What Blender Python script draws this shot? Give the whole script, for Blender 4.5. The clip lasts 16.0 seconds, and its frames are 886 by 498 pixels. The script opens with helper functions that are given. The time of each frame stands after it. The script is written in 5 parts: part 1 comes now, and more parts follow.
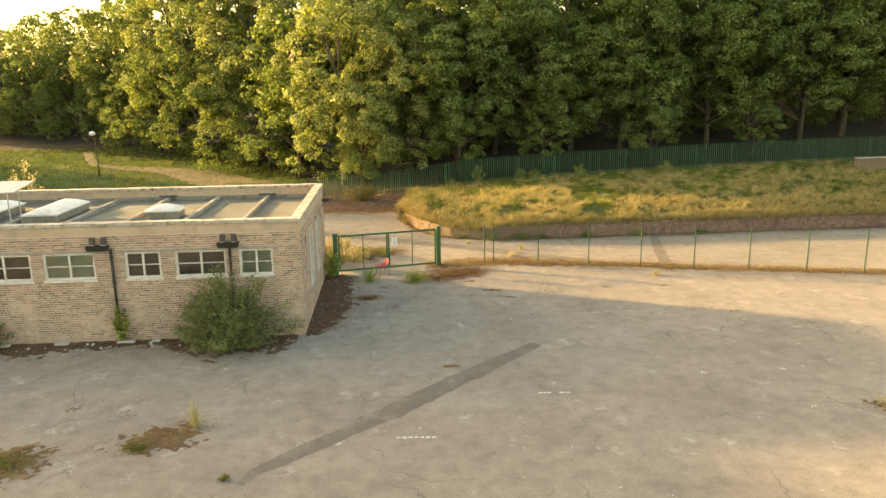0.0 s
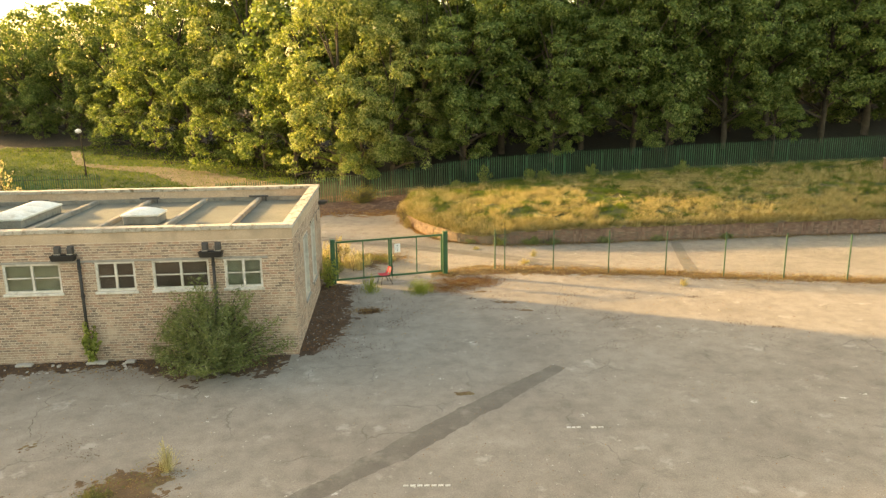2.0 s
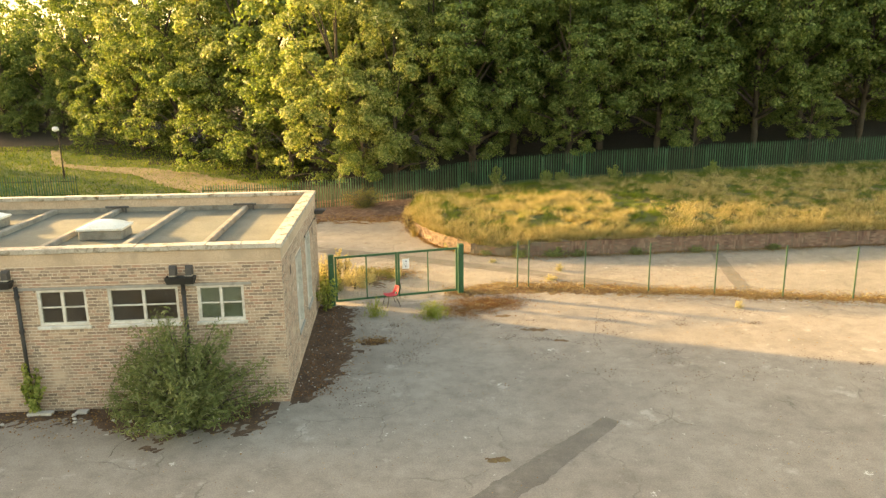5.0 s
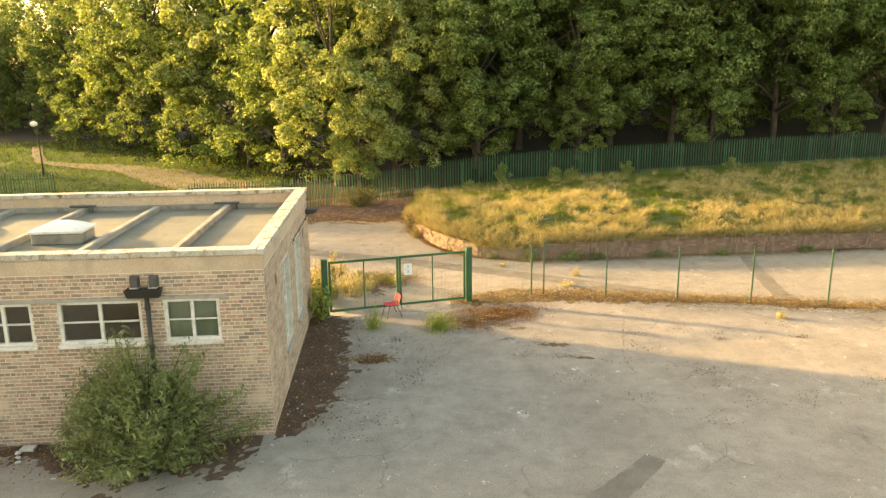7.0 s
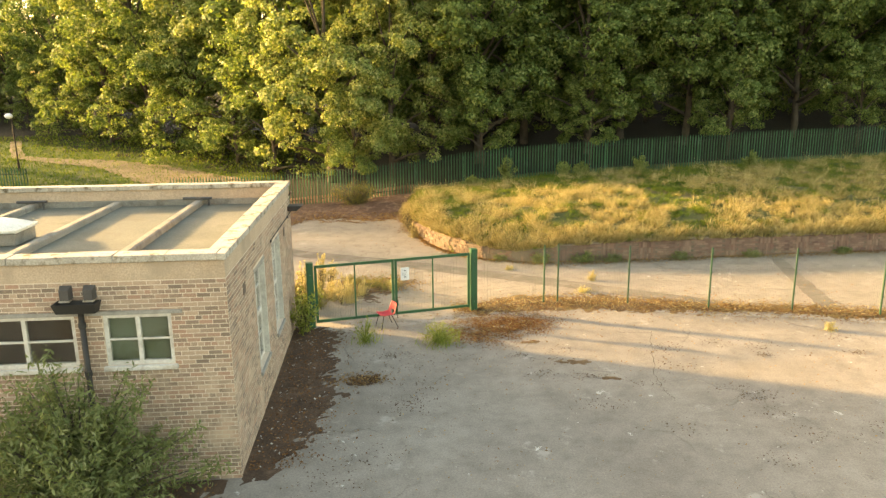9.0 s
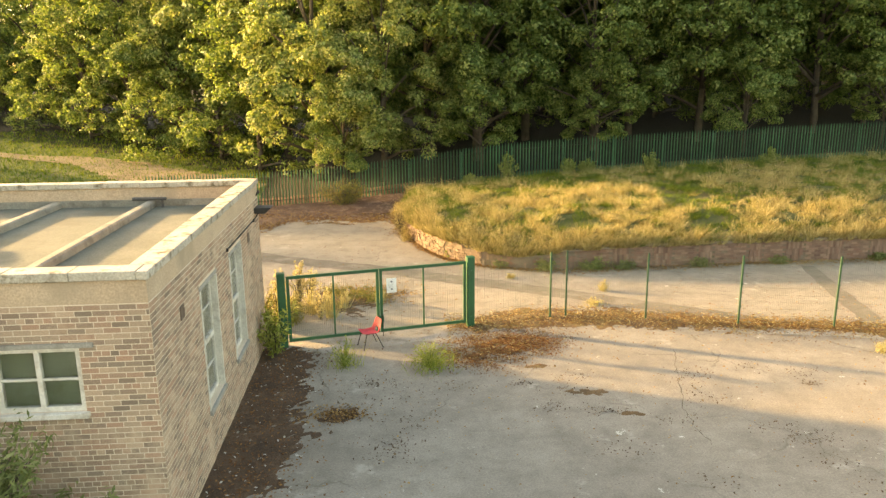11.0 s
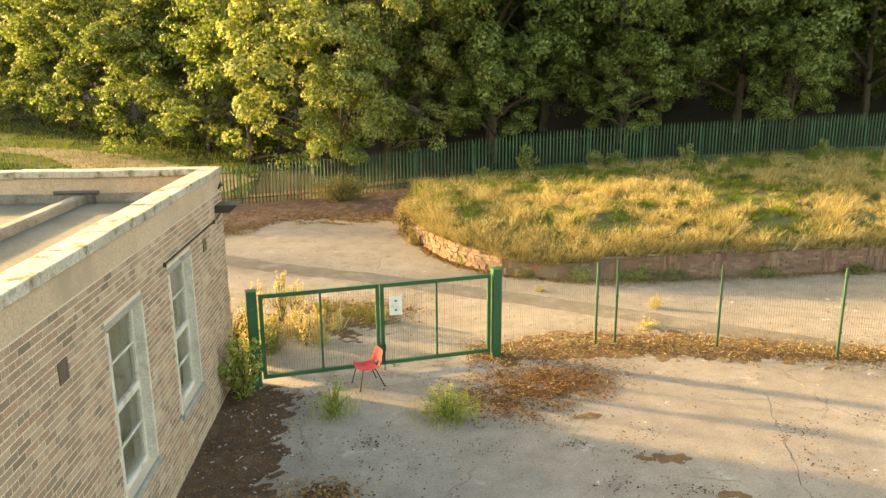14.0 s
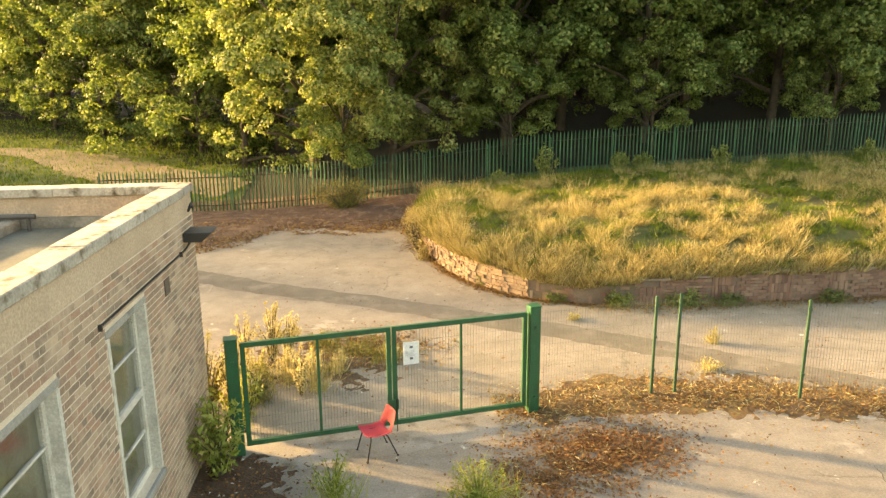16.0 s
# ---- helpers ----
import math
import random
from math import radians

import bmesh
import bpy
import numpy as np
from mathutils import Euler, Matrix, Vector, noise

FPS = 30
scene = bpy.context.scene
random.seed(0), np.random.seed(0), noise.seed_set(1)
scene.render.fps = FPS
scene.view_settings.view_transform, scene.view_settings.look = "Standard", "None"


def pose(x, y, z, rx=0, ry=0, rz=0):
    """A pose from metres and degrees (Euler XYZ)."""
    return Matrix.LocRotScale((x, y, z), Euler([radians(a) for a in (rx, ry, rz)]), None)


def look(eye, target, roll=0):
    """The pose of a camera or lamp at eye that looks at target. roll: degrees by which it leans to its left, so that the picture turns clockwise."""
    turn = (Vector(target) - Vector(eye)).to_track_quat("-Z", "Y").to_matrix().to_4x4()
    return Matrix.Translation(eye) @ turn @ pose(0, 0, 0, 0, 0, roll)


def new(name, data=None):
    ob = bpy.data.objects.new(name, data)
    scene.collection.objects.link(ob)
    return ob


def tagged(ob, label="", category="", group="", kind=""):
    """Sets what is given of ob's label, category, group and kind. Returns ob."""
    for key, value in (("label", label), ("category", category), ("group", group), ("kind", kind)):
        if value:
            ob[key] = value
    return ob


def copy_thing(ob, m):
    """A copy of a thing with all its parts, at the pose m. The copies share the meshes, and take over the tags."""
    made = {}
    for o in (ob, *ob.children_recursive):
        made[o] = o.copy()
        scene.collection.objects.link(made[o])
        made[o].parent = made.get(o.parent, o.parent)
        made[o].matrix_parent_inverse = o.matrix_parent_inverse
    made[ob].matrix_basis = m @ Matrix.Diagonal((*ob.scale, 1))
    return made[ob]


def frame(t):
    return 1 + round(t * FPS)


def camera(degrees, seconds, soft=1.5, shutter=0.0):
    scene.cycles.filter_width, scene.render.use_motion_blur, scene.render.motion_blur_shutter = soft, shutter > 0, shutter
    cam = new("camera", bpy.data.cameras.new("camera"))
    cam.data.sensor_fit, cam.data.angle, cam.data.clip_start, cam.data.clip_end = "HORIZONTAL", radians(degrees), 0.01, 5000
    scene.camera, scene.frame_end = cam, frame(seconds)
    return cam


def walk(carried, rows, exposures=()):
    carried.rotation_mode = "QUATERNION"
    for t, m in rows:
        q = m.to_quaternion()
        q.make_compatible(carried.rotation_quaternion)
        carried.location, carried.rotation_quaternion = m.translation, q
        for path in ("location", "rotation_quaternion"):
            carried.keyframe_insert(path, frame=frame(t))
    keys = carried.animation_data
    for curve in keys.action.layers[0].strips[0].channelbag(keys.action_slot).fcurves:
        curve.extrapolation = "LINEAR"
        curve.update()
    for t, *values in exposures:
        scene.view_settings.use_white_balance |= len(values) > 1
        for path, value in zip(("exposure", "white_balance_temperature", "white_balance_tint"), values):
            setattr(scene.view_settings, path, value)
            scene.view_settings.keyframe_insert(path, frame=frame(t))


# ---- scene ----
cam = camera(62.2, 16.0, soft=1.4)
PATH = [
    (0.0, (1.297, -0.91, 9.207), (1.418, 1.032, 8.748), -0.81),
    (0.5, (1.213, -0.181, 9.093), (1.335, 1.761, 8.634), -0.78),
    (1.0, (1.178, 0.561, 9.015), (1.301, 2.503, 8.556), -0.75),
    (1.5, (1.146, 1.301, 8.952), (1.269, 3.244, 8.493), -0.74),
    (2.0, (1.112, 2.041, 8.839), (1.236, 3.984, 8.38), -0.72),
    (2.5, (1.082, 2.785, 8.745), (1.206, 4.728, 8.286), -0.71),
    (3.0, (1.033, 3.517, 8.675), (1.159, 5.459, 8.215), -0.7),
    (3.5, (0.972, 4.259, 8.625), (1.099, 6.201, 8.165), -0.7),
    (4.0, (0.89, 5.02, 8.579), (1.017, 6.962, 8.118), -0.7),
    (6.5, (0.598, 8.705, 8.155), (0.734, 10.646, 7.691), -0.69),
    (7.0, (0.588, 9.417, 7.968), (0.726, 11.357, 7.503), -0.69),
    (7.5, (0.564, 10.133, 7.784), (0.703, 12.073, 7.318), -0.68),
    (8.0, (0.56, 10.861, 7.629), (0.7, 12.8, 7.162), -0.67),
    (8.5, (0.603, 11.6, 7.494), (0.744, 13.54, 7.026), -0.66),
    (9.0, (0.711, 12.333, 7.366), (0.852, 14.272, 6.898), -0.65),
    (11.5, (1.179, 15.852, 6.82), (1.321, 17.79, 6.347), -0.55),
    (12.0, (1.213, 16.547, 6.688), (1.354, 18.485, 6.214), -0.52),
    (12.5, (1.213, 17.247, 6.547), (1.352, 19.185, 6.073), -0.5),
    (13.0, (1.169, 18.004, 6.423), (1.307, 19.942, 5.947), -0.48),
    (13.5, (1.125, 18.741, 6.293), (1.261, 20.679, 5.817), -0.46),
    (14.0, (1.089, 19.463, 6.155), (1.224, 21.401, 5.677), -0.44),
    (14.5, (1.065, 20.212, 6.084), (1.198, 22.149, 5.605), -0.43),
    (15.0, (1.026, 20.96, 6.07), (1.158, 22.897, 5.588), -0.43),
    (15.5, (0.973, 21.707, 6.067), (1.104, 23.643, 5.582), -0.44),
    (16.0, (0.882, 22.467, 6.073), (1.013, 24.402, 5.585), -0.46),
]
EXPOSURE = 2.5
walk(cam, [(t, look(eye, target, roll)) for t, eye, target, roll in PATH],
     exposures=[(0.0, EXPOSURE - 0.05, 10900, 12), (4.0, EXPOSURE + 0.12, 10900, 12), (8.0, EXPOSURE + 0.25, 10600, 12), (16.0, EXPOSURE + 0.2, 10300, 12)])

# ---- daylight: a low evening sun on the left, behind the yard ----
SUN_UP = 10.7
SUN_X, SUN_Y = -0.907, 0.421
world = bpy.data.worlds.new("evening_sky")
scene.world = world
world.use_nodes = True
wn = world.node_tree
sky = wn.nodes.new("ShaderNodeTexSky")
sky.sky_type = "NISHITA"
sky.sun_disc = False
sky.sun_elevation = radians(SUN_UP)
sky.sun_rotation = math.atan2(SUN_X, SUN_Y)
sky.dust_density = 2.5
wn.links.new(sky.outputs[0], wn.nodes["Background"].inputs[0])
wn.nodes["Background"].inputs[1].default_value = 0.15
sun = new("sun", bpy.data.lights.new("sun", "SUN"))
sun.data.energy = 4.0
sun.data.angle = radians(2.0)
sun.data.color = (1.0, 0.74, 0.42)
sun.matrix_world = look((SUN_X * 80, SUN_Y * 80, 80 * math.tan(radians(SUN_UP))), (0, 0, 0))


# ---- materials ----
def ramp(nt, stops, fac):
    n = nt.nodes.new("ShaderNodeValToRGB")
    while len(n.color_ramp.elements) < len(stops):
        n.color_ramp.elements.new(0.5)
    for e, (p, c) in zip(n.color_ramp.elements, stops):
        e.position, e.color = p, (*c, 1)
    nt.links.new(fac, n.inputs[0])
    return n.outputs[0]


def noise_tex(nt, vec, scale, detail=4.0, rough=0.55):
    n = nt.nodes.new("ShaderNodeTexNoise")
    n.inputs["Scale"].default_value, n.inputs["Detail"].default_value, n.inputs["Roughness"].default_value = scale, detail, rough
    nt.links.new(vec, n.inputs["Vector"])
    return n.outputs["Fac"]


def mix(nt, fac, a, b, kind="MIX"):
    n = nt.nodes.new("ShaderNodeMix")
    n.data_type, n.blend_type = "RGBA", kind
    for sock, v in ((n.inputs["Factor"], fac), (n.inputs["A"], a), (n.inputs["B"], b)):
        if isinstance(v, (int, float)):
            sock.default_value = v
        elif isinstance(v, tuple):
            sock.default_value = (*v, 1)
        else:
            nt.links.new(v, sock)
    return n.outputs["Result"]


def math_node(nt, op, a, b=0.0):
    n = nt.nodes.new("ShaderNodeMath")
    n.operation = op
    for sock, v in zip(n.inputs, (a, b)):
        if isinstance(v, (int, float)):
            sock.default_value = v
        else:
            nt.links.new(v, sock)
    return n.outputs[0]


def start(name):
    m = bpy.data.materials.new(name)
    m.use_nodes = True
    nt = m.node_tree
    geo = nt.nodes.new("ShaderNodeNewGeometry")
    return m, nt, nt.nodes["Principled BSDF"], geo.outputs["Position"], geo.outputs["Random Per Island"]


def bump(nt, bsdf, height, strength, dist):
    b = nt.nodes.new("ShaderNodeBump")
    b.inputs["Strength"].default_value, b.inputs["Distance"].default_value = strength, dist
    nt.links.new(height, b.inputs["Height"])
    nt.links.new(b.outputs[0], bsdf.inputs["Normal"])


def surface(name, colours, scale=2.0, grain=40.0, rough=0.85, relief=0.4, dist=0.01, metal=0.0, stain=None, stain_scale=0.5, vary=0.0):
    """A worn solid surface: broad tone, fine grain, stains and relief."""
    m, nt, bsdf, pos, isle = start(name)
    n = len(colours)
    c = ramp(nt, [(0.3 + 0.4 * i / max(1, n - 1), k) for i, k in enumerate(colours)], noise_tex(nt, pos, scale))
    g = noise_tex(nt, pos, grain, 3.0)
    c = mix(nt, 0.55, c, ramp(nt, [(0.3, (0.55, 0.55, 0.55)), (0.7, (1.25, 1.25, 1.25))], g), "MULTIPLY")
    if stain:
        c = mix(nt, ramp(nt, [(0.52, (0, 0, 0)), (0.68, (1, 1, 1))], noise_tex(nt, pos, stain_scale, 6.0, 0.65)), c, stain)
    if vary:
        info = nt.nodes.new("ShaderNodeObjectInfo")
        r = math_node(nt, "FRACT", math_node(nt, "ADD", isle, info.outputs["Random"]))
        c = mix(nt, 1.0, c, ramp(nt, [(0.0, (1 - vary,) * 3), (1.0, (1 + vary,) * 3)], r), "MULTIPLY")
    nt.links.new(c, bsdf.inputs["Base Color"])
    bsdf.inputs["Roughness"].default_value, bsdf.inputs["Metallic"].default_value = rough, metal
    bump(nt, bsdf, g, relief, dist)
    return m


def foliage(name, colours, through_light=0.35, rough=0.6, glow=(1.25, 1.2, 0.6), clump=0.4, scale=0.35, low=0.12, high=0.82):
    """Leaves and blades: each one its own tone, light passes through."""
    m, nt, bsdf, pos, isle = start(name)
    n = len(colours)
    r = math_node(nt, "ADD", math_node(nt, "MULTIPLY", isle, 1 - clump), math_node(nt, "MULTIPLY", noise_tex(nt, pos, scale, 2.0), clump))
    c = ramp(nt, [(low + (high - low) * i / max(1, n - 1), k) for i, k in enumerate(colours)], r)
    nt.links.new(c, bsdf.inputs["Base Color"])
    bsdf.inputs["Roughness"].default_value = rough
    bsdf.inputs["Specular IOR Level"].default_value = 0.2
    tr = nt.nodes.new("ShaderNodeBsdfTranslucent")
    nt.links.new(mix(nt, 1.0, c, glow, "MULTIPLY"), tr.inputs[0])
    ms = nt.nodes.new("ShaderNodeMixShader")
    ms.inputs[0].default_value = through_light
    nt.links.new(bsdf.outputs[0], ms.inputs[1])
    nt.links.new(tr.outputs[0], ms.inputs[2])
    nt.links.new(ms.outputs[0], nt.nodes["Material Output"].inputs[0])
    return m


def paving():
    """Weathered yard surface: broad tones, pale scuffs, dark grit, fine cracks."""
    m, nt, bsdf, pos, isle = start("weathered_concrete")
    c = ramp(nt, [(0.32, (0.215, 0.19, 0.16)), (0.5, (0.25, 0.224, 0.19)), (0.68, (0.29, 0.26, 0.222))], noise_tex(nt, pos, 0.3, 7.0, 0.62))
    mid = noise_tex(nt, pos, 1.7, 9.0, 0.72)
    c = mix(nt, 0.6, c, ramp(nt, [(0.34, (0.7, 0.69, 0.68)), (0.48, (0.98, 0.98, 0.98)), (0.64, (1.24, 1.24, 1.25))], mid), "MULTIPLY")
    grit = noise_tex(nt, pos, 26.0, 4.0, 0.7)
    c = mix(nt, 0.6, c, ramp(nt, [(0.3, (0.55, 0.55, 0.55)), (0.7, (1.25, 1.25, 1.25))], grit), "MULTIPLY")
    pale = ramp(nt, [(0.6, (0, 0, 0)), (0.66, (1, 1, 1))], noise_tex(nt, pos, 0.8, 11.0, 0.68))
    c = mix(nt, math_node(nt, "MULTIPLY", pale, 0.5), c, (0.43, 0.4, 0.355))
    fleck = ramp(nt, [(0.645, (0, 0, 0)), (0.68, (1, 1, 1))], noise_tex(nt, pos, 1.9, 9.0, 0.7))
    c = mix(nt, math_node(nt, "MULTIPLY", fleck, 0.75), c, (0.62, 0.6, 0.55))
    grime = ramp(nt, [(0.63, (0, 0, 0)), (0.68, (1, 1, 1))], noise_tex(nt, pos, 4.2, 7.0, 0.75))
    c = mix(nt, math_node(nt, "MULTIPLY", grime, 0.55), c, (0.085, 0.072, 0.055))
    dark = ramp(nt, [(0.58, (0, 0, 0)), (0.7, (1, 1, 1))], noise_tex(nt, pos, 0.7, 9.0, 0.72))
    c = mix(nt, math_node(nt, "MULTIPLY", dark, 0.2), c, (0.12, 0.105, 0.085))
    v = nt.nodes.new("ShaderNodeTexVoronoi")
    v.feature = "DISTANCE_TO_EDGE"
    v.inputs["Scale"].default_value = 0.32
    warp = nt.nodes.new("ShaderNodeVectorMath")
    warp.operation = "ADD"
    wob = nt.nodes.new("ShaderNodeTexNoise")
    wob.inputs["Scale"].default_value, wob.inputs["Detail"].default_value = 1.1, 6.0
    nt.links.new(pos, wob.inputs["Vector"])
    nt.links.new(pos, warp.inputs[0])
    nt.links.new(wob.outputs["Color"], warp.inputs[1])
    nt.links.new(warp.outputs[0], v.inputs["Vector"])
    line = ramp(nt, [(0.001, (1, 1, 1)), (0.009, (0, 0, 0))], v.outputs["Distance"])
    some = ramp(nt, [(0.5, (0, 0, 0)), (0.6, (1, 1, 1))], noise_tex(nt, pos, 0.4, 2.0))
    c = mix(nt, math_node(nt, "MULTIPLY", math_node(nt, "MULTIPLY", line, some), 0.45), c, (0.05, 0.045, 0.03))
    nt.links.new(c, bsdf.inputs["Base Color"])
    bsdf.inputs["Roughness"].default_value = 0.9
    bump(nt, bsdf, math_node(nt, "ADD", mid, math_node(nt, "MULTIPLY", grit, 0.3)), 0.5, 0.012)
    return m


def brickwork(name, colours, wash, wash_amount):
    """Bricks, each its own tone, with pale lime and render smears over them."""
    m, nt, bsdf, pos, isle = start(name)
    info = nt.nodes.new("ShaderNodeObjectInfo")
    r = math_node(nt, "FRACT", math_node(nt, "ADD", isle, info.outputs["Random"]))
    c = ramp(nt, [(i / (len(colours) - 1), k) for i, k in enumerate(colours)], r)
    g = noise_tex(nt, pos, 60.0, 4.0)
    c = mix(nt, 0.6, c, ramp(nt, [(0.3, (0.6, 0.6, 0.6)), (0.7, (1.3, 1.3, 1.3))], g), "MULTIPLY")
    smear = ramp(nt, [(0.52, (0, 0, 0)), (0.66, (1, 1, 1))], noise_tex(nt, pos, 0.9, 7.0, 0.7))
    c = mix(nt, math_node(nt, "MULTIPLY", smear, wash_amount), c, wash)
    nt.links.new(c, bsdf.inputs["Base Color"])
    bsdf.inputs["Roughness"].default_value = 0.9
    bump(nt, bsdf, g, 0.5, 0.006)
    return m


def clear_glass():
    m, nt, bsdf, pos, isle = start("window_glass")
    bsdf.inputs["Base Color"].default_value = (0.86, 0.9, 0.88, 1)
    bsdf.inputs["Transmission Weight"].default_value = 1.0
    bsdf.inputs["Roughness"].default_value = 0.06
    bsdf.inputs["IOR"].default_value = 1.45
    bump(nt, bsdf, noise_tex(nt, pos, 1.5, 2.0), 0.05, 0.01)
    return m


PAVING = paving()
PATCH = surface("dark_trench_fill", [(0.13, 0.115, 0.095), (0.178, 0.159, 0.134)], 1.5, 45, 0.9, 0.4, 0.01, stain=(0.22, 0.2, 0.17), stain_scale=1.2)
ROUGH_CONCRETE = surface("pale_concrete_apron", [(0.26, 0.24, 0.21), (0.36, 0.33, 0.29)], 1.2, 40, 0.9, 0.4, 0.01, stain=(0.15, 0.13, 0.1), stain_scale=1.6)
BRICK = brickwork("weathered_brick", [(0.195, 0.146, 0.115), (0.32, 0.222, 0.166), (0.4, 0.242, 0.175), (0.235, 0.18, 0.142), (0.45, 0.325, 0.24), (0.33, 0.242, 0.183)], (0.58, 0.435, 0.325), 0.7)
MORTAR = surface("lime_mortar", [(0.6, 0.5, 0.39), (0.72, 0.61, 0.49)], 1.5, 60, 0.95, 0.5, 0.004, stain=(0.5, 0.41, 0.31), stain_scale=0.9)
RENDER = surface("stained_render_band", [(0.44, 0.33, 0.235), (0.55, 0.425, 0.315)], 0.9, 35, 0.92, 0.4, 0.006, stain=(0.36, 0.285, 0.21), stain_scale=0.8)
COPING = surface("lichened_coping", [(0.35, 0.32, 0.27), (0.52, 0.48, 0.41)], 1.3, 30, 0.9, 0.5, 0.006, stain=(0.12, 0.095, 0.055), stain_scale=4.2)
FELT = surface("roof_felt", [(0.1, 0.112, 0.094), (0.15, 0.158, 0.132)], 0.8, 30, 0.95, 0.4, 0.006, stain=(0.085, 0.09, 0.068), stain_scale=0.6)
RIB = surface("felted_roof_rib", [(0.2, 0.19, 0.16), (0.29, 0.275, 0.235)], 1.5, 35, 0.9, 0.4, 0.006, stain=(0.13, 0.12, 0.1), stain_scale=2.0)
WHITE_PAINT = surface("old_white_paint", [(0.55, 0.53, 0.48), (0.68, 0.66, 0.61)], 2.5, 50, 0.6, 0.3, 0.003, stain=(0.38, 0.34, 0.28), stain_scale=3.0)
REVEAL = surface("chipped_pale_paint", [(0.5, 0.485, 0.44), (0.64, 0.62, 0.56)], 2.0, 45, 0.75, 0.3, 0.003, stain=(0.36, 0.34, 0.3), stain_scale=3.5)
SILL = surface("grey_stone_sill", [(0.27, 0.26, 0.24), (0.36, 0.35, 0.32)], 2.0, 45, 0.9, 0.4, 0.004, stain=(0.17, 0.165, 0.15), stain_scale=3.0)
BLACK_IRON = surface("black_cast_iron", [(0.018, 0.018, 0.018), (0.035, 0.033, 0.03)], 3.0, 50, 0.6, 0.3, 0.003)
LEAD = surface("dark_grey_metal", [(0.05, 0.05, 0.05), (0.085, 0.08, 0.075)], 3.0, 50, 0.55, 0.3, 0.003)
DOME = surface("milky_plastic_dome", [(0.62, 0.63, 0.58), (0.74, 0.75, 0.7)], 1.5, 30, 0.35, 0.1, 0.002, stain=(0.5, 0.49, 0.42), stain_scale=2.0)
GREEN_PAINT = surface("green_gate_paint", [(0.010, 0.085, 0.038), (0.016, 0.11, 0.05)], 2.0, 60, 0.42, 0.15, 0.002, stain=(0.02, 0.07, 0.035), stain_scale=3.0)
FENCE_GREEN = surface("green_post_paint", [(0.023, 0.078, 0.039), (0.039, 0.101, 0.055)], 2.0, 60, 0.45, 0.15, 0.002)
WIRE = surface("green_coated_wire", [(0.085, 0.11, 0.075), (0.12, 0.14, 0.1)], 3.0, 60, 0.5, 0.1, 0.001)
PALE_GREEN = surface("green_palisade_paint", [(0.014, 0.088, 0.042), (0.026, 0.128, 0.062)], 0.8, 50, 0.5, 0.2, 0.002, stain=(0.045, 0.13, 0.08), stain_scale=1.2, vary=0.35)
RED_PLASTIC = surface("faded_red_plastic", [(0.38, 0.024, 0.048), (0.46, 0.038, 0.062)], 3.0, 80, 0.7, 0.1, 0.001)
DARK_STEEL = surface("dark_tube_steel", [(0.03, 0.025, 0.02), (0.05, 0.042, 0.035)], 4.0, 60, 0.45, 0.1, 0.001, metal=0.6)
GALVANISED = surface("galvanised_steel", [(0.36, 0.38, 0.38), (0.48, 0.5, 0.5)], 4.0, 60, 0.5, 0.15, 0.002, metal=0.5)
SIGN_WHITE = surface("white_sign_plate", [(0.70, 0.71, 0.70), (0.78, 0.79, 0.78)], 3.0, 60, 0.4, 0.05, 0.001)
SIGN_INK = surface("dark_sign_ink", [(0.06, 0.07, 0.09), (0.1, 0.11, 0.13)], 3.0, 60, 0.5, 0.05, 0.001)
BOARD_GREEN = surface("pale_green_blind", [(0.4, 0.45, 0.32), (0.5, 0.54, 0.4)], 1.2, 40, 0.8, 0.2, 0.003, stain=(0.3, 0.33, 0.2), stain_scale=1.5)
# blind colour is paled to imitate the milky reflection on the tall panes
PALE_BLIND = surface("milky_reflection_blind", [(0.46, 0.44, 0.33), (0.6, 0.57, 0.45)], 0.9, 40, 0.85, 0.2, 0.003, stain=(0.3, 0.24, 0.16), stain_scale=1.1)
INSIDE = surface("dim_inner_plaster", [(0.4, 0.34, 0.28), (0.5, 0.44, 0.37)], 1.0, 30, 0.9, 0.2, 0.003)
BOARD_BROWN = surface("dull_brown_board", [(0.12, 0.085, 0.068), (0.165, 0.12, 0.095)], 1.2, 40, 0.8, 0.2, 0.003, stain=(0.09, 0.065, 0.052), stain_scale=1.5)
GLASS = clear_glass()
SOIL = surface("dark_leaf_mould", [(0.062, 0.036, 0.022), (0.12, 0.071, 0.043)], 1.8, 30, 0.95, 1.0, 0.04, stain=(0.16, 0.10, 0.062), stain_scale=3.4)
LITTER = surface("brown_leaf_litter", [(0.095, 0.055, 0.027), (0.19, 0.113, 0.053)], 2.0, 30, 0.95, 0.9, 0.03, stain=(0.19, 0.145, 0.06), stain_scale=1.3)
MULCH = surface("reddish_wood_mulch", [(0.085, 0.045, 0.029), (0.155, 0.088, 0.058)], 1.8, 20, 0.95, 1.0, 0.04, stain=(0.23, 0.155, 0.11), stain_scale=2.6)
TURF = surface("rough_turf", [(0.07, 0.105, 0.028), (0.11, 0.14, 0.042), (0.16, 0.16, 0.065)], 0.35, 14, 0.95, 0.8, 0.04, stain=(0.15, 0.14, 0.065), stain_scale=0.25)
BANK_TURF = surface("dry_bank_turf", [(0.035, 0.055, 0.012), (0.06, 0.075, 0.02), (0.1, 0.085, 0.035)], 0.6, 14, 0.95, 0.8, 0.04)
DIRT = surface("trodden_earth", [(0.21, 0.155, 0.10), (0.29, 0.22, 0.15)], 0.9, 25, 0.95, 0.5, 0.02, stain=(0.15, 0.12, 0.07), stain_scale=1.1)
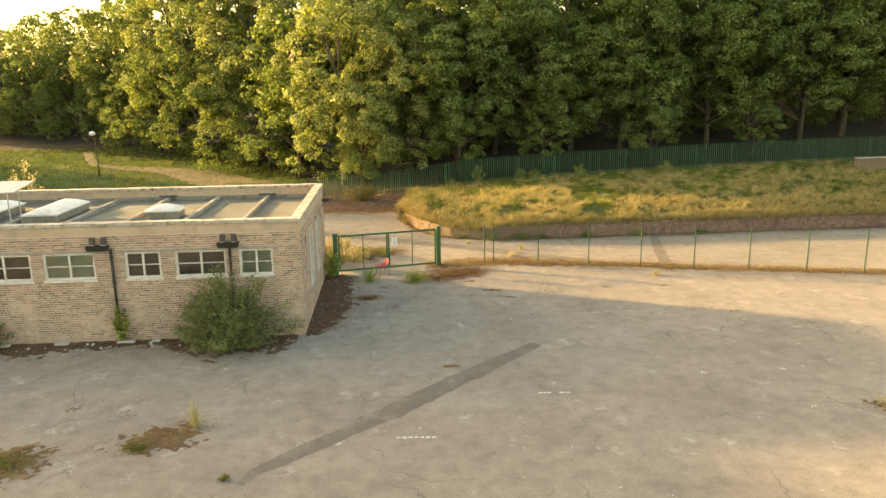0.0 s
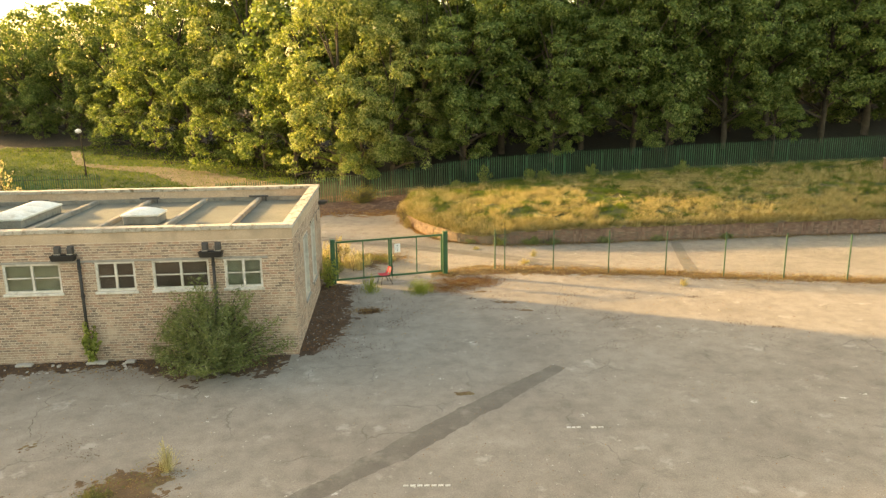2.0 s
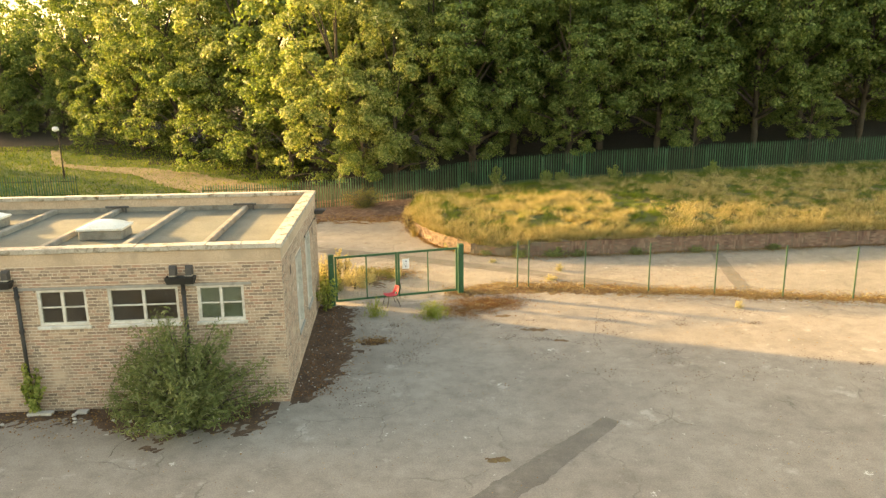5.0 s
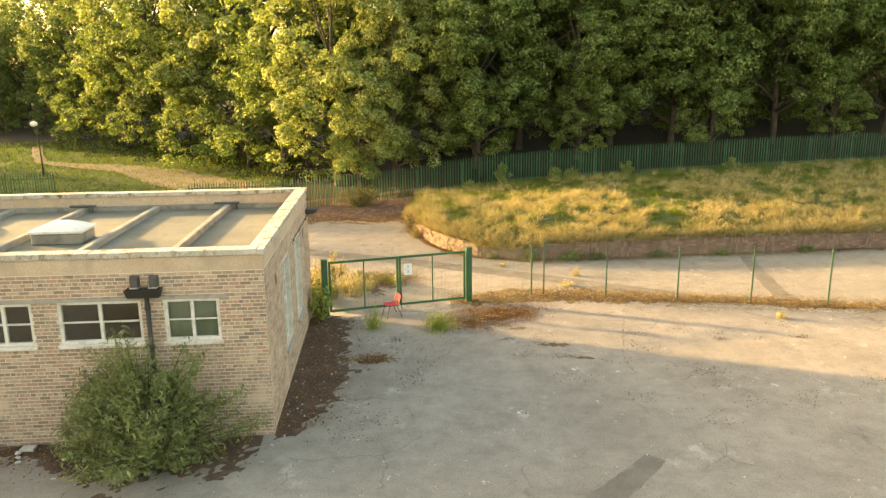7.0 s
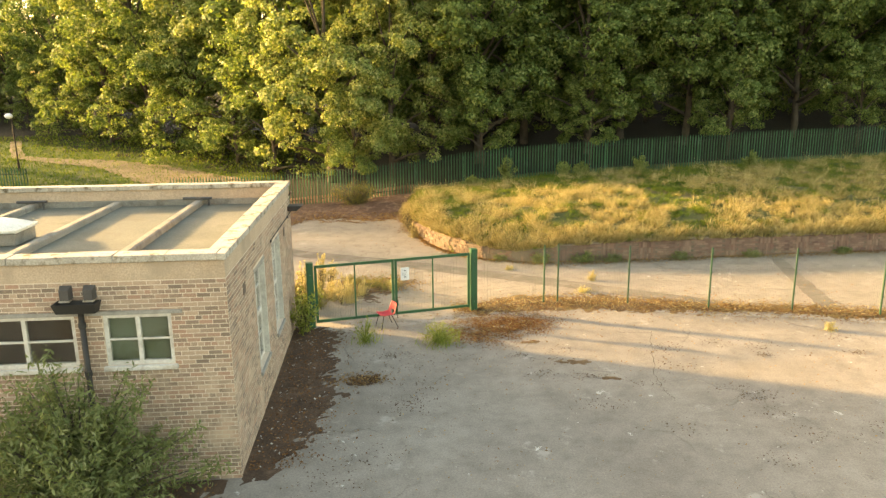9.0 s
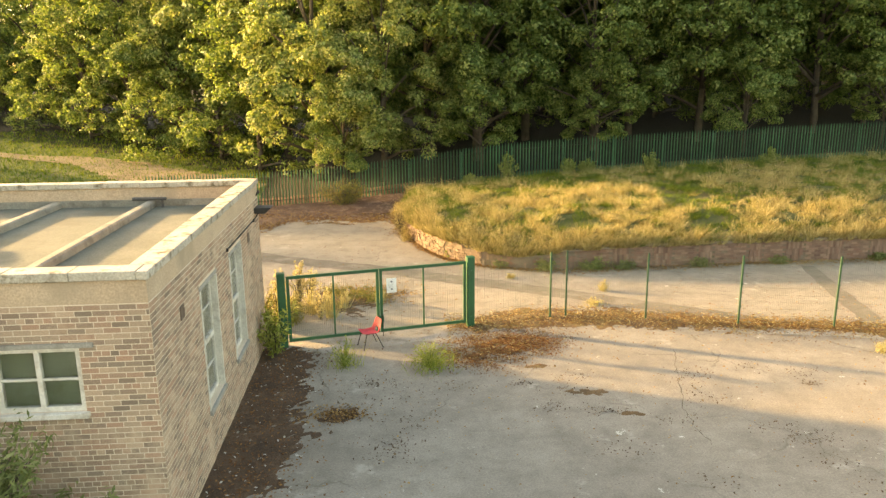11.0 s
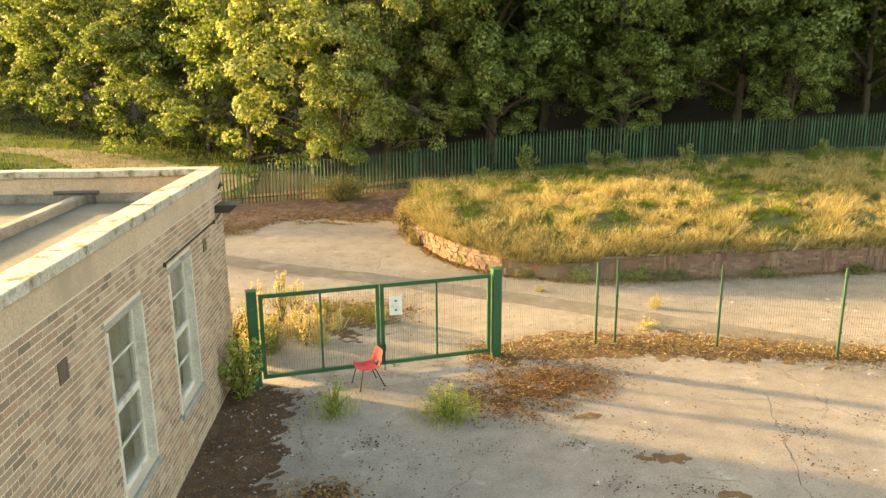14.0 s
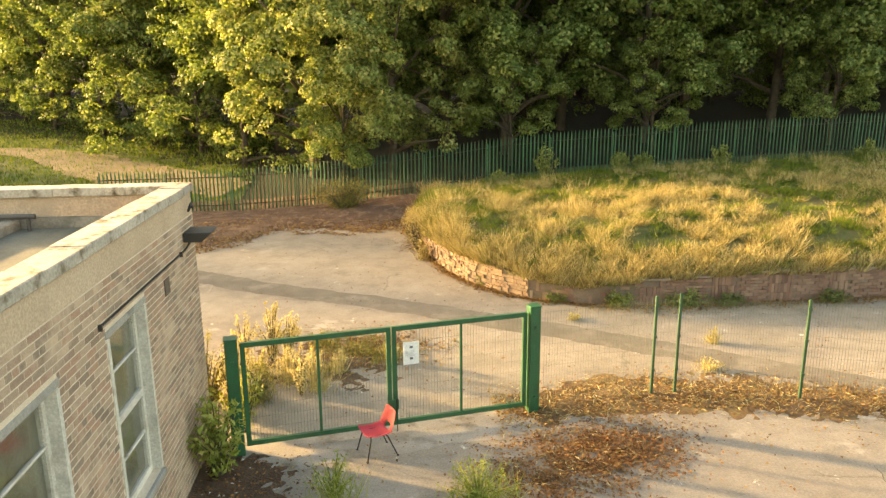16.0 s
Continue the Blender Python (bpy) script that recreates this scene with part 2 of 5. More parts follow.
# woodland earth, darkened to near black to stand in for canopy shade
SHADED_FLOOR = surface("shade_dark_forest_floor", [(0.012, 0.011, 0.006), (0.024, 0.02, 0.011)], 0.7, 12, 0.95, 0.8, 0.04)
BARK = surface("grey_brown_bark", [(0.06, 0.05, 0.038), (0.11, 0.09, 0.068)], 3.0, 22, 0.95, 1.0, 0.03)
WALL_BRICK = brickwork("red_sandstone_brick", [(0.15, 0.088, 0.066), (0.23, 0.14, 0.105), (0.19, 0.12, 0.092), (0.3, 0.195, 0.146), (0.22, 0.115, 0.085)], (0.34, 0.25, 0.19), 0.35)
RUBBLE = brickwork("buff_rubble_stone", [(0.16, 0.115, 0.08), (0.27, 0.2, 0.14), (0.2, 0.137, 0.095), (0.33, 0.25, 0.175), (0.24, 0.16, 0.112)], (0.35, 0.275, 0.2), 0.45)
WALL_CORE = surface("wall_mortar", [(0.15, 0.115, 0.088), (0.22, 0.17, 0.132)], 1.2, 30, 0.95, 0.6, 0.01, stain=(0.1, 0.1, 0.055), stain_scale=0.9)
# blue is lifted in leaf tones and glow to imitate haze over the wood
LEAF_A = foliage("oak_leaves", [(0.04, 0.075, 0.02), (0.1, 0.162, 0.046), (0.165, 0.235, 0.072), (0.33, 0.38, 0.16)], 0.42, 0.55, (1.25, 1.17, 0.72), clump=0.25, low=0.05, high=0.95)
# also brighter and yellower, standing in for glare over the left-hand trees
LEAF_B = foliage("sycamore_leaves", [(0.065, 0.105, 0.03), (0.16, 0.222, 0.068), (0.25, 0.305, 0.102), (0.46, 0.46, 0.23)], 0.4, 0.6, (1.22, 1.16, 0.78), clump=0.25, low=0.05, high=0.95)
BUSH_LEAF = foliage("buddleia_leaves", [(0.08, 0.112, 0.042), (0.14, 0.176, 0.068), (0.21, 0.245, 0.105), (0.42, 0.43, 0.28)], 0.3, 0.75, clump=0.5, scale=1.4, low=0.15, high=0.95)
WEED_LEAF = foliage("fresh_weed_leaves", [(0.13, 0.195, 0.04), (0.25, 0.305, 0.075), (0.43, 0.44, 0.16)], 0.4)
OLIVE_LEAF = foliage("olive_weed_leaves", [(0.09, 0.1, 0.03), (0.16, 0.165, 0.05), (0.27, 0.24, 0.085)], 0.3, 0.75)
GOLD_LEAF = foliage("yellow_seed_heads", [(0.3, 0.25, 0.095), (0.48, 0.415, 0.19), (0.64, 0.57, 0.33)], 0.3, 0.7, (1.0, 1.0, 0.8))
# darkest blade tone stands in for shadow among the tuft roots
STRAW = foliage("dry_grass_blades", [(0.09, 0.07, 0.022), (0.37, 0.3, 0.125), (0.78, 0.665, 0.38)], 0.25, 0.75, (1.0, 1.0, 0.75), 0.4, 3.4, 0.15, 0.85)
GREEN_BLADE = foliage("green_grass_blades", [(0.035, 0.075, 0.01), (0.085, 0.145, 0.02), (0.22, 0.245, 0.05)], 0.25, 0.7, (1.2, 1.2, 0.6), 0.65, 1.2, 0.26, 0.7)
DEAD_LEAF = foliage("fallen_leaves", [(0.105, 0.05, 0.022), (0.225, 0.122, 0.047), (0.4, 0.26, 0.11)], 0.08, 0.85)
RUST_LEAF = foliage("rust_brown_leaves", [(0.08, 0.036, 0.018), (0.17, 0.078, 0.032), (0.32, 0.17, 0.072)], 0.08, 0.85)
WALL_CAP = surface("worn_wall_capping", [(0.24, 0.19, 0.15), (0.34, 0.275, 0.22)], 1.4, 35, 0.92, 0.5, 0.006, stain=(0.16, 0.14, 0.09), stain_scale=1.8)
PALE_CHIP = surface("pale_rubble", [(0.4, 0.38, 0.34), (0.52, 0.5, 0.46)], 3.0, 50, 0.9, 0.4, 0.004)


# ---- mesh helpers ----
def link(name, mesh, material, parent=None, label=""):
    if material is not None and not mesh.materials:
        mesh.materials.append(material)
    ob = new(name, mesh)
    ob.parent = parent
    if label:
        ob["label"] = label
    return ob


def part(name, bm, material, parent=None, label="", smooth=False):
    mesh = bpy.data.meshes.new(name)
    bm.to_mesh(mesh)
    bm.free()
    if smooth:
        mesh.polygons.foreach_set("use_smooth", [True] * len(mesh.polygons))
    return link(name, mesh, material, parent, label)


def thing(name, label, category, place=Matrix(), group="", kind=""):
    ob = tagged(new(name), label, category, group, kind)
    ob.matrix_basis = place
    return ob


def box(bm, x0, x1, y0, y1, z0, z1, m=None):
    vs = [bm.verts.new((x, y, z)) for z in (z0, z1) for y in (y0, y1) for x in (x0, x1)]
    if m is not None:
        for v in vs:
            v.co = m @ v.co
    for f in ((0, 2, 3, 1), (4, 5, 7, 6), (0, 1, 5, 4), (2, 6, 7, 3), (0, 4, 6, 2), (1, 3, 7, 5)):
        bm.faces.new([vs[i] for i in f])
    return vs


def soften(bm, width):
    bmesh.ops.bevel(bm, geom=bm.edges[:], offset=width, segments=1, affect="EDGES", clamp_overlap=True)


def block(x0, x1, y0, y1, z0, z1, edge=0.0):
    bm = bmesh.new()
    box(bm, x0, x1, y0, y1, z0, z1)
    if edge:
        soften(bm, edge)
    return bm


def tube(bm, points, radii, sides=8):
    """A tapered tube along points."""
    rings = []
    for i, p in enumerate(points):
        a = Vector(points[max(0, i - 1)])
        b = Vector(points[min(len(points) - 1, i + 1)])
        q = (b - a).normalized().to_track_quat("Z", "Y")
        rings.append([bm.verts.new(Vector(p) + q @ Vector((radii[i] * math.cos(k * math.tau / sides), radii[i] * math.sin(k * math.tau / sides), 0))) for k in range(sides)])
    for r, s in zip(rings, rings[1:]):
        for k in range(sides):
            bm.faces.new((r[k], r[(k + 1) % sides], s[(k + 1) % sides], s[k]))
    bm.faces.new(rings[0][::-1])
    bm.faces.new(rings[-1])


def polys_mesh(name, verts, corners):
    """A mesh of separate polygons: verts is (count, corners, 3)."""
    count = len(verts)
    mesh = bpy.data.meshes.new(name)
    mesh.vertices.add(count * corners)
    mesh.vertices.foreach_set("co", np.asarray(verts, np.float32).ravel())
    mesh.loops.add(count * corners)
    mesh.loops.foreach_set("vertex_index", np.arange(count * corners, dtype=np.int32))
    mesh.polygons.add(count)
    mesh.polygons.foreach_set("loop_start", np.arange(0, count * corners, corners, dtype=np.int32))
    mesh.update(calc_edges=True)
    return mesh


def unit(v):
    return v / np.maximum(np.linalg.norm(v, axis=-1, keepdims=True), 1e-9)


def leaf_quads(rng, centres, outward, length, width, droop=0.35, spread=0.9):
    """Folded leaf blades round centres, turned roughly outward."""
    n = len(centres)
    nor = unit(outward + rng.normal(0, spread, (n, 3)) * 0.6)
    along = unit(np.cross(nor, rng.normal(0, 1, (n, 3))))
    along[:, 2] -= droop
    along = unit(along)
    side = unit(np.cross(nor, along))
    ln = (length * rng.uniform(0.6, 1.3, n))[:, None]
    wd = (width * rng.uniform(0.6, 1.3, n))[:, None]
    fold = nor * wd * 0.25
    a = centres - along * ln * 0.5
    b = centres + side * wd * 0.5 + fold
    c = centres + along * ln * 0.5
    d = centres - side * wd * 0.5 + fold
    return np.stack([a, b, c, d], 1)


def blade_tris(rng, roots, height, width, lean):
    n = len(roots)
    ang = rng.uniform(0, math.tau, n)
    side = np.stack([np.cos(ang), np.sin(ang), 0 * ang], 1) * (width * rng.uniform(0.6, 1.4, n))[:, None]
    tip = rng.normal(0, lean, (n, 3))
    tip[:, 2] = 1.0
    tip = roots + unit(tip) * (height * rng.uniform(0.5, 1.25, n))[:, None]
    return np.stack([roots - side, roots + side, tip], 1)


def smooth_step(a, b, v):
    t = np.clip((np.asarray(v, float) - a) / (b - a), 0, 1)
    return t * t * (3 - 2 * t)


def grid_mesh(name, xs, ys, height):
    X, Y = np.meshgrid(xs, ys)
    Z = height(X, Y)
    nx, ny = len(xs), len(ys)
    idx = np.arange(nx * ny).reshape(ny, nx)
    faces = np.stack([idx[:-1, :-1], idx[:-1, 1:], idx[1:, 1:], idx[1:, :-1]], -1).reshape(-1, 4)
    mesh = bpy.data.meshes.new(name)
    mesh.from_pydata(np.stack([X, Y, Z], -1).reshape(-1, 3).tolist(), [], faces.tolist())
    mesh.polygons.foreach_set("use_smooth", [True] * len(faces))
    return mesh


def wobble(x, y, s, seed=0.0):
    """Cheap smooth noise, about -1 to 1."""
    return (np.sin(x * 1.7 * s + 1.3 * np.sin(y * 1.1 * s + seed) + seed * 2.1) + np.sin(y * 2.3 * s + 1.7 * np.sin(x * 0.9 * s - seed) - seed)
            + 0.6 * np.sin((x + y) * 3.9 * s + seed * 3.3) + 0.5 * np.sin((x * 0.7 - y) * 6.1 * s + seed)) / 3.1


# ---- lie of the land ----
FENCE_Y = 54.0


def fence_base(x):
    return np.interp(x, [-12, -5, -1, 2, 5, 9, 13, 22, 35, 60], [-0.1, 0.0, 0.3, 0.6, 1.05, 1.4, 1.6, 1.95, 2.3, 2.7])


def land(x, y):
    x, y = np.asarray(x, float), np.asarray(y, float)
    rise = np.interp(x, [-12, 2, 12, 40], [0.12, 0.16, 0.24, 0.26])
    hill = rise * np.clip(y - FENCE_Y, 0, 60)
    front = fence_base(x) * smooth_step(50.5, FENCE_Y, y)
    return -0.06 + (front + hill) * 1.0 + 0.06 * smooth_step(52, 54, y) + 0.05 * wobble(x, y, 0.25) * smooth_step(54, 58, y)


xs = np.concatenate([np.linspace(-700, -70, 10), np.arange(-60, 61, 1.5), np.linspace(70, 700, 10)])
ys = np.concatenate([np.linspace(-700, -60, 10), np.arange(-50, 46, 4.0), np.arange(48, 60, 0.75), np.arange(60, 116, 2.0), np.linspace(125, 700, 10)])
ground = link("ground", grid_mesh("ground", xs, ys, land), TURF)
tagged(ground, "rough grassy ground rising behind the yard", "ground", kind="structure")
ground.data.materials.append(SHADED_FLOOR)
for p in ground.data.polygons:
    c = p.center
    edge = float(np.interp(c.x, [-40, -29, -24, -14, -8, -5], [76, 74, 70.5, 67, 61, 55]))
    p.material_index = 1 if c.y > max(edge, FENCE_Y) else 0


def pavement_edge(x, y):
    return np.asarray(x, float) * 0.0


yard = link("pavement", grid_mesh("pavement", np.arange(-60, 62, 2.0), np.arange(-60, 53, 2.0), pavement_edge), PAVING)
tagged(yard, "cracked weathered grey concrete yard and road", "pavement", kind="structure")


def strip(name, points, widths, material, lift, label, category, over=None):
    """A flat band along points, lying on what is below it."""
    rows = []
    pts = [Vector((*p, 0)) for p in points]
    fine, wid = [], []
    for i in range(len(pts) - 1):
        k = max(2, int((pts[i + 1] - pts[i]).length / 0.12))
        for j in range(k):
            fine.append(pts[i].lerp(pts[i + 1], j / k))
            wid.append(widths[i] + (widths[i + 1] - widths[i]) * j / k)
    fine.append(pts[-1])
    wid.append(widths[-1])
    bm = bmesh.new()
    for i, p in enumerate(fine):
        d = (fine[min(i + 1, len(fine) - 1)] - fine[max(i - 1, 0)]).normalized()
        s = Vector((-d.y, d.x, 0))
        row = []
        for u in (-0.5, -0.17, 0.17, 0.5):
            w = wid[i] * (1 + 0.16 * float(wobble(p.x, p.y, 2.5, u)) + 0.08 * float(wobble(p.x, p.y, 9.0, u)))
            q = p + s * (u * w)
            q.z = lift + (float(over(q.x, q.y)) if over else float(pavement_edge(q.x, q.y)))
            row.append(bm.verts.new(q))
        rows.append(row)
    for a, b in zip(rows, rows[1:]):
        for k in range(3):
            bm.faces.new((a[k], a[k + 1], b[k + 1], b[k]))
    bmesh.ops.recalc_face_normals(bm, faces=bm.faces[:])
    return tagged(part(name, bm, material), label, category, kind="structure")


strip("trench_patch", [(-2.55, 14.75), (-2.25, 15.35), (-1.68, 15.83), (-0.95, 16.55), (-0.42, 16.95), (0.28, 17.65), (0.95, 18.2), (1.58, 18.84), (2.35, 19.65), (4.0, 21.2), (4.95, 22.1), (6.05, 23.15)], [0.22, 0.34, 0.56, 0.62, 0.58, 0.7, 0.82, 0.76, 0.78, 0.72, 0.58, 0.46], PATCH, 0.006, "dark filled trench line across the concrete yard", "pavement patch")
strip("trench_patch", [(-8.0, 45.8), (-2.9, 42.6), (1.0, 40.6), (5.0, 38.2), (7.8, 36.4), (10.1, 34.9), (11.6, 33.9)], [1.0, 1.0, 0.95, 0.95, 0.9, 0.85, 0.7], PATCH, 0.006, "dark filled trench line along the road behind the gate", "pavement patch")
strip("trench_patch", [(16.0, 39.6), (15.6, 38.0), (15.15, 36.3), (14.65, 34.2), (14.25, 32.6)], [0.5, 0.55, 0.6, 0.62, 0.6], PATCH, 0.007, "dark filled trench line crossing the road to the wall", "pavement patch")
strip("path", [(-29.0, 74.0), (-27.6, 70.8), (-26.2, 68.2), (-23.0, 66.8), (-18.9, 65.6), (-15.5, 63.2), (-12.5, 60.8), (-9.4, 58.9), (-6.5, 57.2)], [0.8, 0.8, 0.9, 1.3, 2.0, 3.6, 3.8, 3.0, 2.4], DIRT, 0.06, "trodden earth path across the grass slope", "path", land)
strip("gate_apron", [(-1.9, 33.05), (1.0, 33.7), (4.4, 34.35)], [0.9, 1.0, 0.9], ROUGH_CONCRETE, 0.005, "pale concrete strip under the gate", "pavement patch")
CRACK = surface("grit_filled_crack", [(0.08, 0.066, 0.048), (0.14, 0.12, 0.09)], 3.0, 40, 0.95, 0.6, 0.01)
KERB = surface("grey_kerb_concrete", [(0.27, 0.262, 0.24), (0.37, 0.36, 0.33)], 1.0, 40, 0.9, 0.4, 0.008, stain=(0.18, 0.165, 0.14), stain_scale=1.3)
strip("kerb", [(8.6, 33.95), (10.66, 33.35), (13.14, 32.85), (15.49, 32.1), (17.95, 31.55), (20.5, 31.0), (22.95, 30.4), (25.4, 29.85), (27.8, 29.25)], [0.3, 0.42, 0.45, 0.5, 0.5, 0.5, 0.5, 0.5, 0.5], KERB, 0.006, "grey concrete edging strip along the mesh fence", "kerb")
crack_rng = random.Random(15)
for line in ([(8.18, 32.16), (7.95, 31.5), (7.62, 30.4), (7.42, 29.7), (7.16, 28.9), (7.05, 28.05), (7.1, 27.4)], [(-8.8, 20.9), (-8.6, 20.4), (-8.35, 19.8)], [(-3.2, 24.0), (-3.5, 23.5), (-3.55, 23.1)],
             [(9.4, 17.4), (9.9, 17.1), (10.2, 17.3), (10.6, 16.8)], [(-8.35, 23.4), (-8.62, 22.9), (-8.7, 22.6), (-8.98, 22.2), (-8.9, 21.9), (-8.7, 21.7), (-8.84, 21.3), (-8.78, 20.9)], [(-5.9, 23.1), (-6.05, 22.7), (-5.98, 22.3)]):
    jag = [line[0]]
    for (ax, ay), (cx, cy) in zip(line, line[1:]):
        k = max(2, int(math.hypot(cx - ax, cy - ay) / 0.16))
        jag += [(ax + (cx - ax) * i / k + crack_rng.uniform(-0.05, 0.05), ay + (cy - ay) * i / k + crack_rng.uniform(-0.05, 0.05)) for i in range(1, k + 1)]
    strip("crack", jag, [0.006] + [crack_rng.uniform(0.006, 0.022) for _ in jag[2:]] + [0.005], CRACK, 0.004, "dark grit-filled crack in the concrete", "crack")
for i in range(7):
    bm = block(1.1 + i * 0.155, 1.1 + i * 0.155 + 0.115, 16.69 - 0.012 * i, 16.74 - 0.012 * i, 0.0, 0.018)
    tagged(part("line_mark", bm, WHITE_PAINT), "worn white paint dash on the concrete", "road marking", "painted dashes", "structure")
for x, y, w in ((5.33, 19.08, 0.1), (5.46, 19.07, 0.09), (5.58, 19.07, 0.11), (5.95, 19.03, 0.14), (6.13, 19.02, 0.07), (6.22, 19.02, 0.05)):
    tagged(part("line_mark", block(x, x + w, y, y + 0.06, 0.0, 0.018), WHITE_PAINT), "worn white paint dash on the concrete", "road marking", "painted dashes", "structure")


def patch(name, x0, x1, y0, y1, mask, thick, material, label, category, seed, step=0.12, base=None, rag=1.0):
    """A thin uneven spread that thins out to a ragged edge."""
    def height(X, Y):
        m = mask(X, Y) + rag * (0.34 * wobble(X, Y, 1.3, seed) + 0.34 * wobble(X, Y, 4.1, seed + 1) + 0.3 * wobble(X, Y, 11.0, seed + 2))
        low = base(X, Y) if base else pavement_edge(X, Y)
        return low + thick * np.clip(m, -0.6, 1.3) + 0.008 * wobble(X, Y, 17.0, seed) - 0.008
    ob = link(name, grid_mesh(name, np.arange(x0, x1, step), np.arange(y0, y1, step), height), material)
    return tagged(ob, label, category, kind="structure")


def oval(cx, cy, rx, ry, turn=0.0):
    c, s = math.cos(turn), math.sin(turn)
    return lambda X, Y: 1.0 - np.sqrt((((X - cx) * c + (Y - cy) * s) / rx) ** 2 + ((-(X - cx) * s + (Y - cy) * c) / ry) ** 2)


FENCE_X = [3.42, 5.62, 6.08, 8.27, 10.66, 13.14, 15.49, 17.95, 20.5, 22.95, 25.4, 27.8]
FENCE_Z = [34.5, 34.9, 34.92, 34.46, 33.78, 33.31, 32.54, 32.0, 31.45, 30.85, 30.3, 29.7]


def fence_litter(X, Y):
    line = np.interp(X, FENCE_X, FENCE_Z)
    wide = np.interp(X, [3, 5, 8, 12, 18, 26], [1.1, 1.15, 1.0, 0.75, 0.6, 0.5])
    gaps = 0.55 * np.clip(np.sin(X * 1.15 + 0.6) - 0.1, 0, 1) * smooth_step(9.5, 13, X)
    return 0.9 - np.abs(Y - line - 0.1) / wide - gaps - 0.9 * np.clip(3.6 - X, 0, 3)


patch("leaf_litter", 0.8, 27.0, 28.6, 36.8, fence_litter, 0.05, LITTER, "brown fallen leaves banked along the mesh fence", "leaf litter", 1.0, 0.13)
patch("leaf_litter", 1.6, 6.2, 30.6, 34.6, oval(3.6, 32.5, 0.8, 0.45, 0.25), 0.02, LITTER, "brown fallen leaves heaped beside the gate", "leaf litter", 2.0, 0.08, None, 1.5)
patch("soil", -2.2, 0.6, 24.6, 34.0, lambda X, Y: np.minimum(1.35 - (X + 2.2) / np.interp(Y, [25, 26.5, 28.5, 31.5, 33.4], [0.55, 1.0, 1.45, 1.15, 1.0]), np.minimum((Y - 24.75) * 2, (33.5 - Y) * 2)), 0.035, SOIL, "dark leaf mould along the brick wall", "soil", 3.0)
patch("soil", -16, -2.4, 21.8, 25.0, lambda X, Y: 0.85 - (25.0 - Y) / (1.5 + 0.45 * np.sin(X * 0.9) + 0.5 * smooth_step(-7.5, -5, X)), 0.045, SOIL, "dark soil and dead leaves along the front wall", "soil", 4.0)
patch("mulch", -10, 2.3, 44.0, 55.6, lambda X, Y: np.minimum((Y - np.interp(X, [-8, -5.6, -4.4, -3.4, -1.85, -0.2, 0.64, 1.1, 1.5, 1.84, 2.1], [46.4, 47.6, 48.4, 49.8, 50.2, 49.1, 50.0, 50.6, 48.6, 46.0, 44.6])) * 0.7, 1.0), 0.07, MULCH, "reddish wood mulch spread below the palisade", "mulch", 5.0, 0.15, lambda X, Y: np.maximum(land(X, Y), pavement_edge(X, Y)))
patch("moss_patch", -7.2, -3.2, 15.2, 19.4, oval(-5.1, 17.25, 1.35, 0.75, 0.55), 0.05, LITTER, "brown moss and weeds in a hollow of the yard", "moss", 6.0, 0.06, None, 1.5)
patch("moss_patch", -10.6, -6.7, 14.4, 17.8, oval(-8.55, 16.05, 1.25, 0.85, 0.6), 0.05, LITTER, "brown moss and weeds on the concrete", "moss", 7.0, 0.06, None, 1.5)
patch("moss_patch", 14.0, 17.6, 15.0, 18.0, oval(15.7, 16.5, 1.5, 0.5, -0.6), 0.05, LITTER, "orange-brown moss along a yard joint", "moss", 8.0, 0.06, None, 1.5)
patch("soil", -1.6, 1.2, 28.2, 30.4, oval(-0.1, 29.3, 0.5, 0.3, 0.3), 0.03, SOIL, "small spill of dark mould on the concrete", "soil", 9.0, 0.05, None, 1.6)
patch("moss_patch", 2.2, 3.6, 21.0, 21.9, oval(2.9, 21.45, 0.38, 0.16, 0.0), 0.03, LITTER, "mossy sunken cover in the concrete", "moss", 10.0, 0.05)
patch("moss_patch", 4.6, 6.9, 29.0, 30.6, oval(5.5, 29.9, 0.75, 0.2, -0.1), 0.03, LITTER, "thin brown moss on the concrete", "moss", 11.0, 0.05, None, 1.5)
patch("moss_patch", -8.9, -7.4, 18.5, 20.1, oval(-8.15, 19.3, 0.42, 0.42), 0.012, LITTER, "round mossy sunken cover in the yard", "moss", 13.0, 0.05, None, 0.5)
patch("moss_patch", 3.9, 5.3, 31.0, 31.9, oval(4.6, 31.45, 0.42, 0.14, 0.1), 0.025, LITTER, "thin yellow-brown moss on the concrete", "moss", 14.0, 0.05, None, 1.5)
patch("moss_patch", 5.4, 6.8, 28.4, 29.2, oval(6.0, 28.8, 0.42, 0.12, -0.3), 0.025, LITTER, "thin dark moss on the concrete", "moss", 15.0, 0.05, None, 1.5)
patch("soil", -2.6, 1.6, 34.8, 39.4, oval(-0.5, 37.2, 1.7, 1.2, 0.4), 0.05, SOIL, "dark soil under the yellow weeds", "soil", 12.0, 0.06, None, 1.7)


# ---- the flat-roofed brick building ----
BX0, BX1, BY0, BY1 = -34.0, -2.2, 25.0, 33.75
DECK, BRICK_TOP, BAND_TOP, CAP_TOP = 3.78, 3.901, 4.23, 4.36
COURSE, LONG = 0.083, 0.238


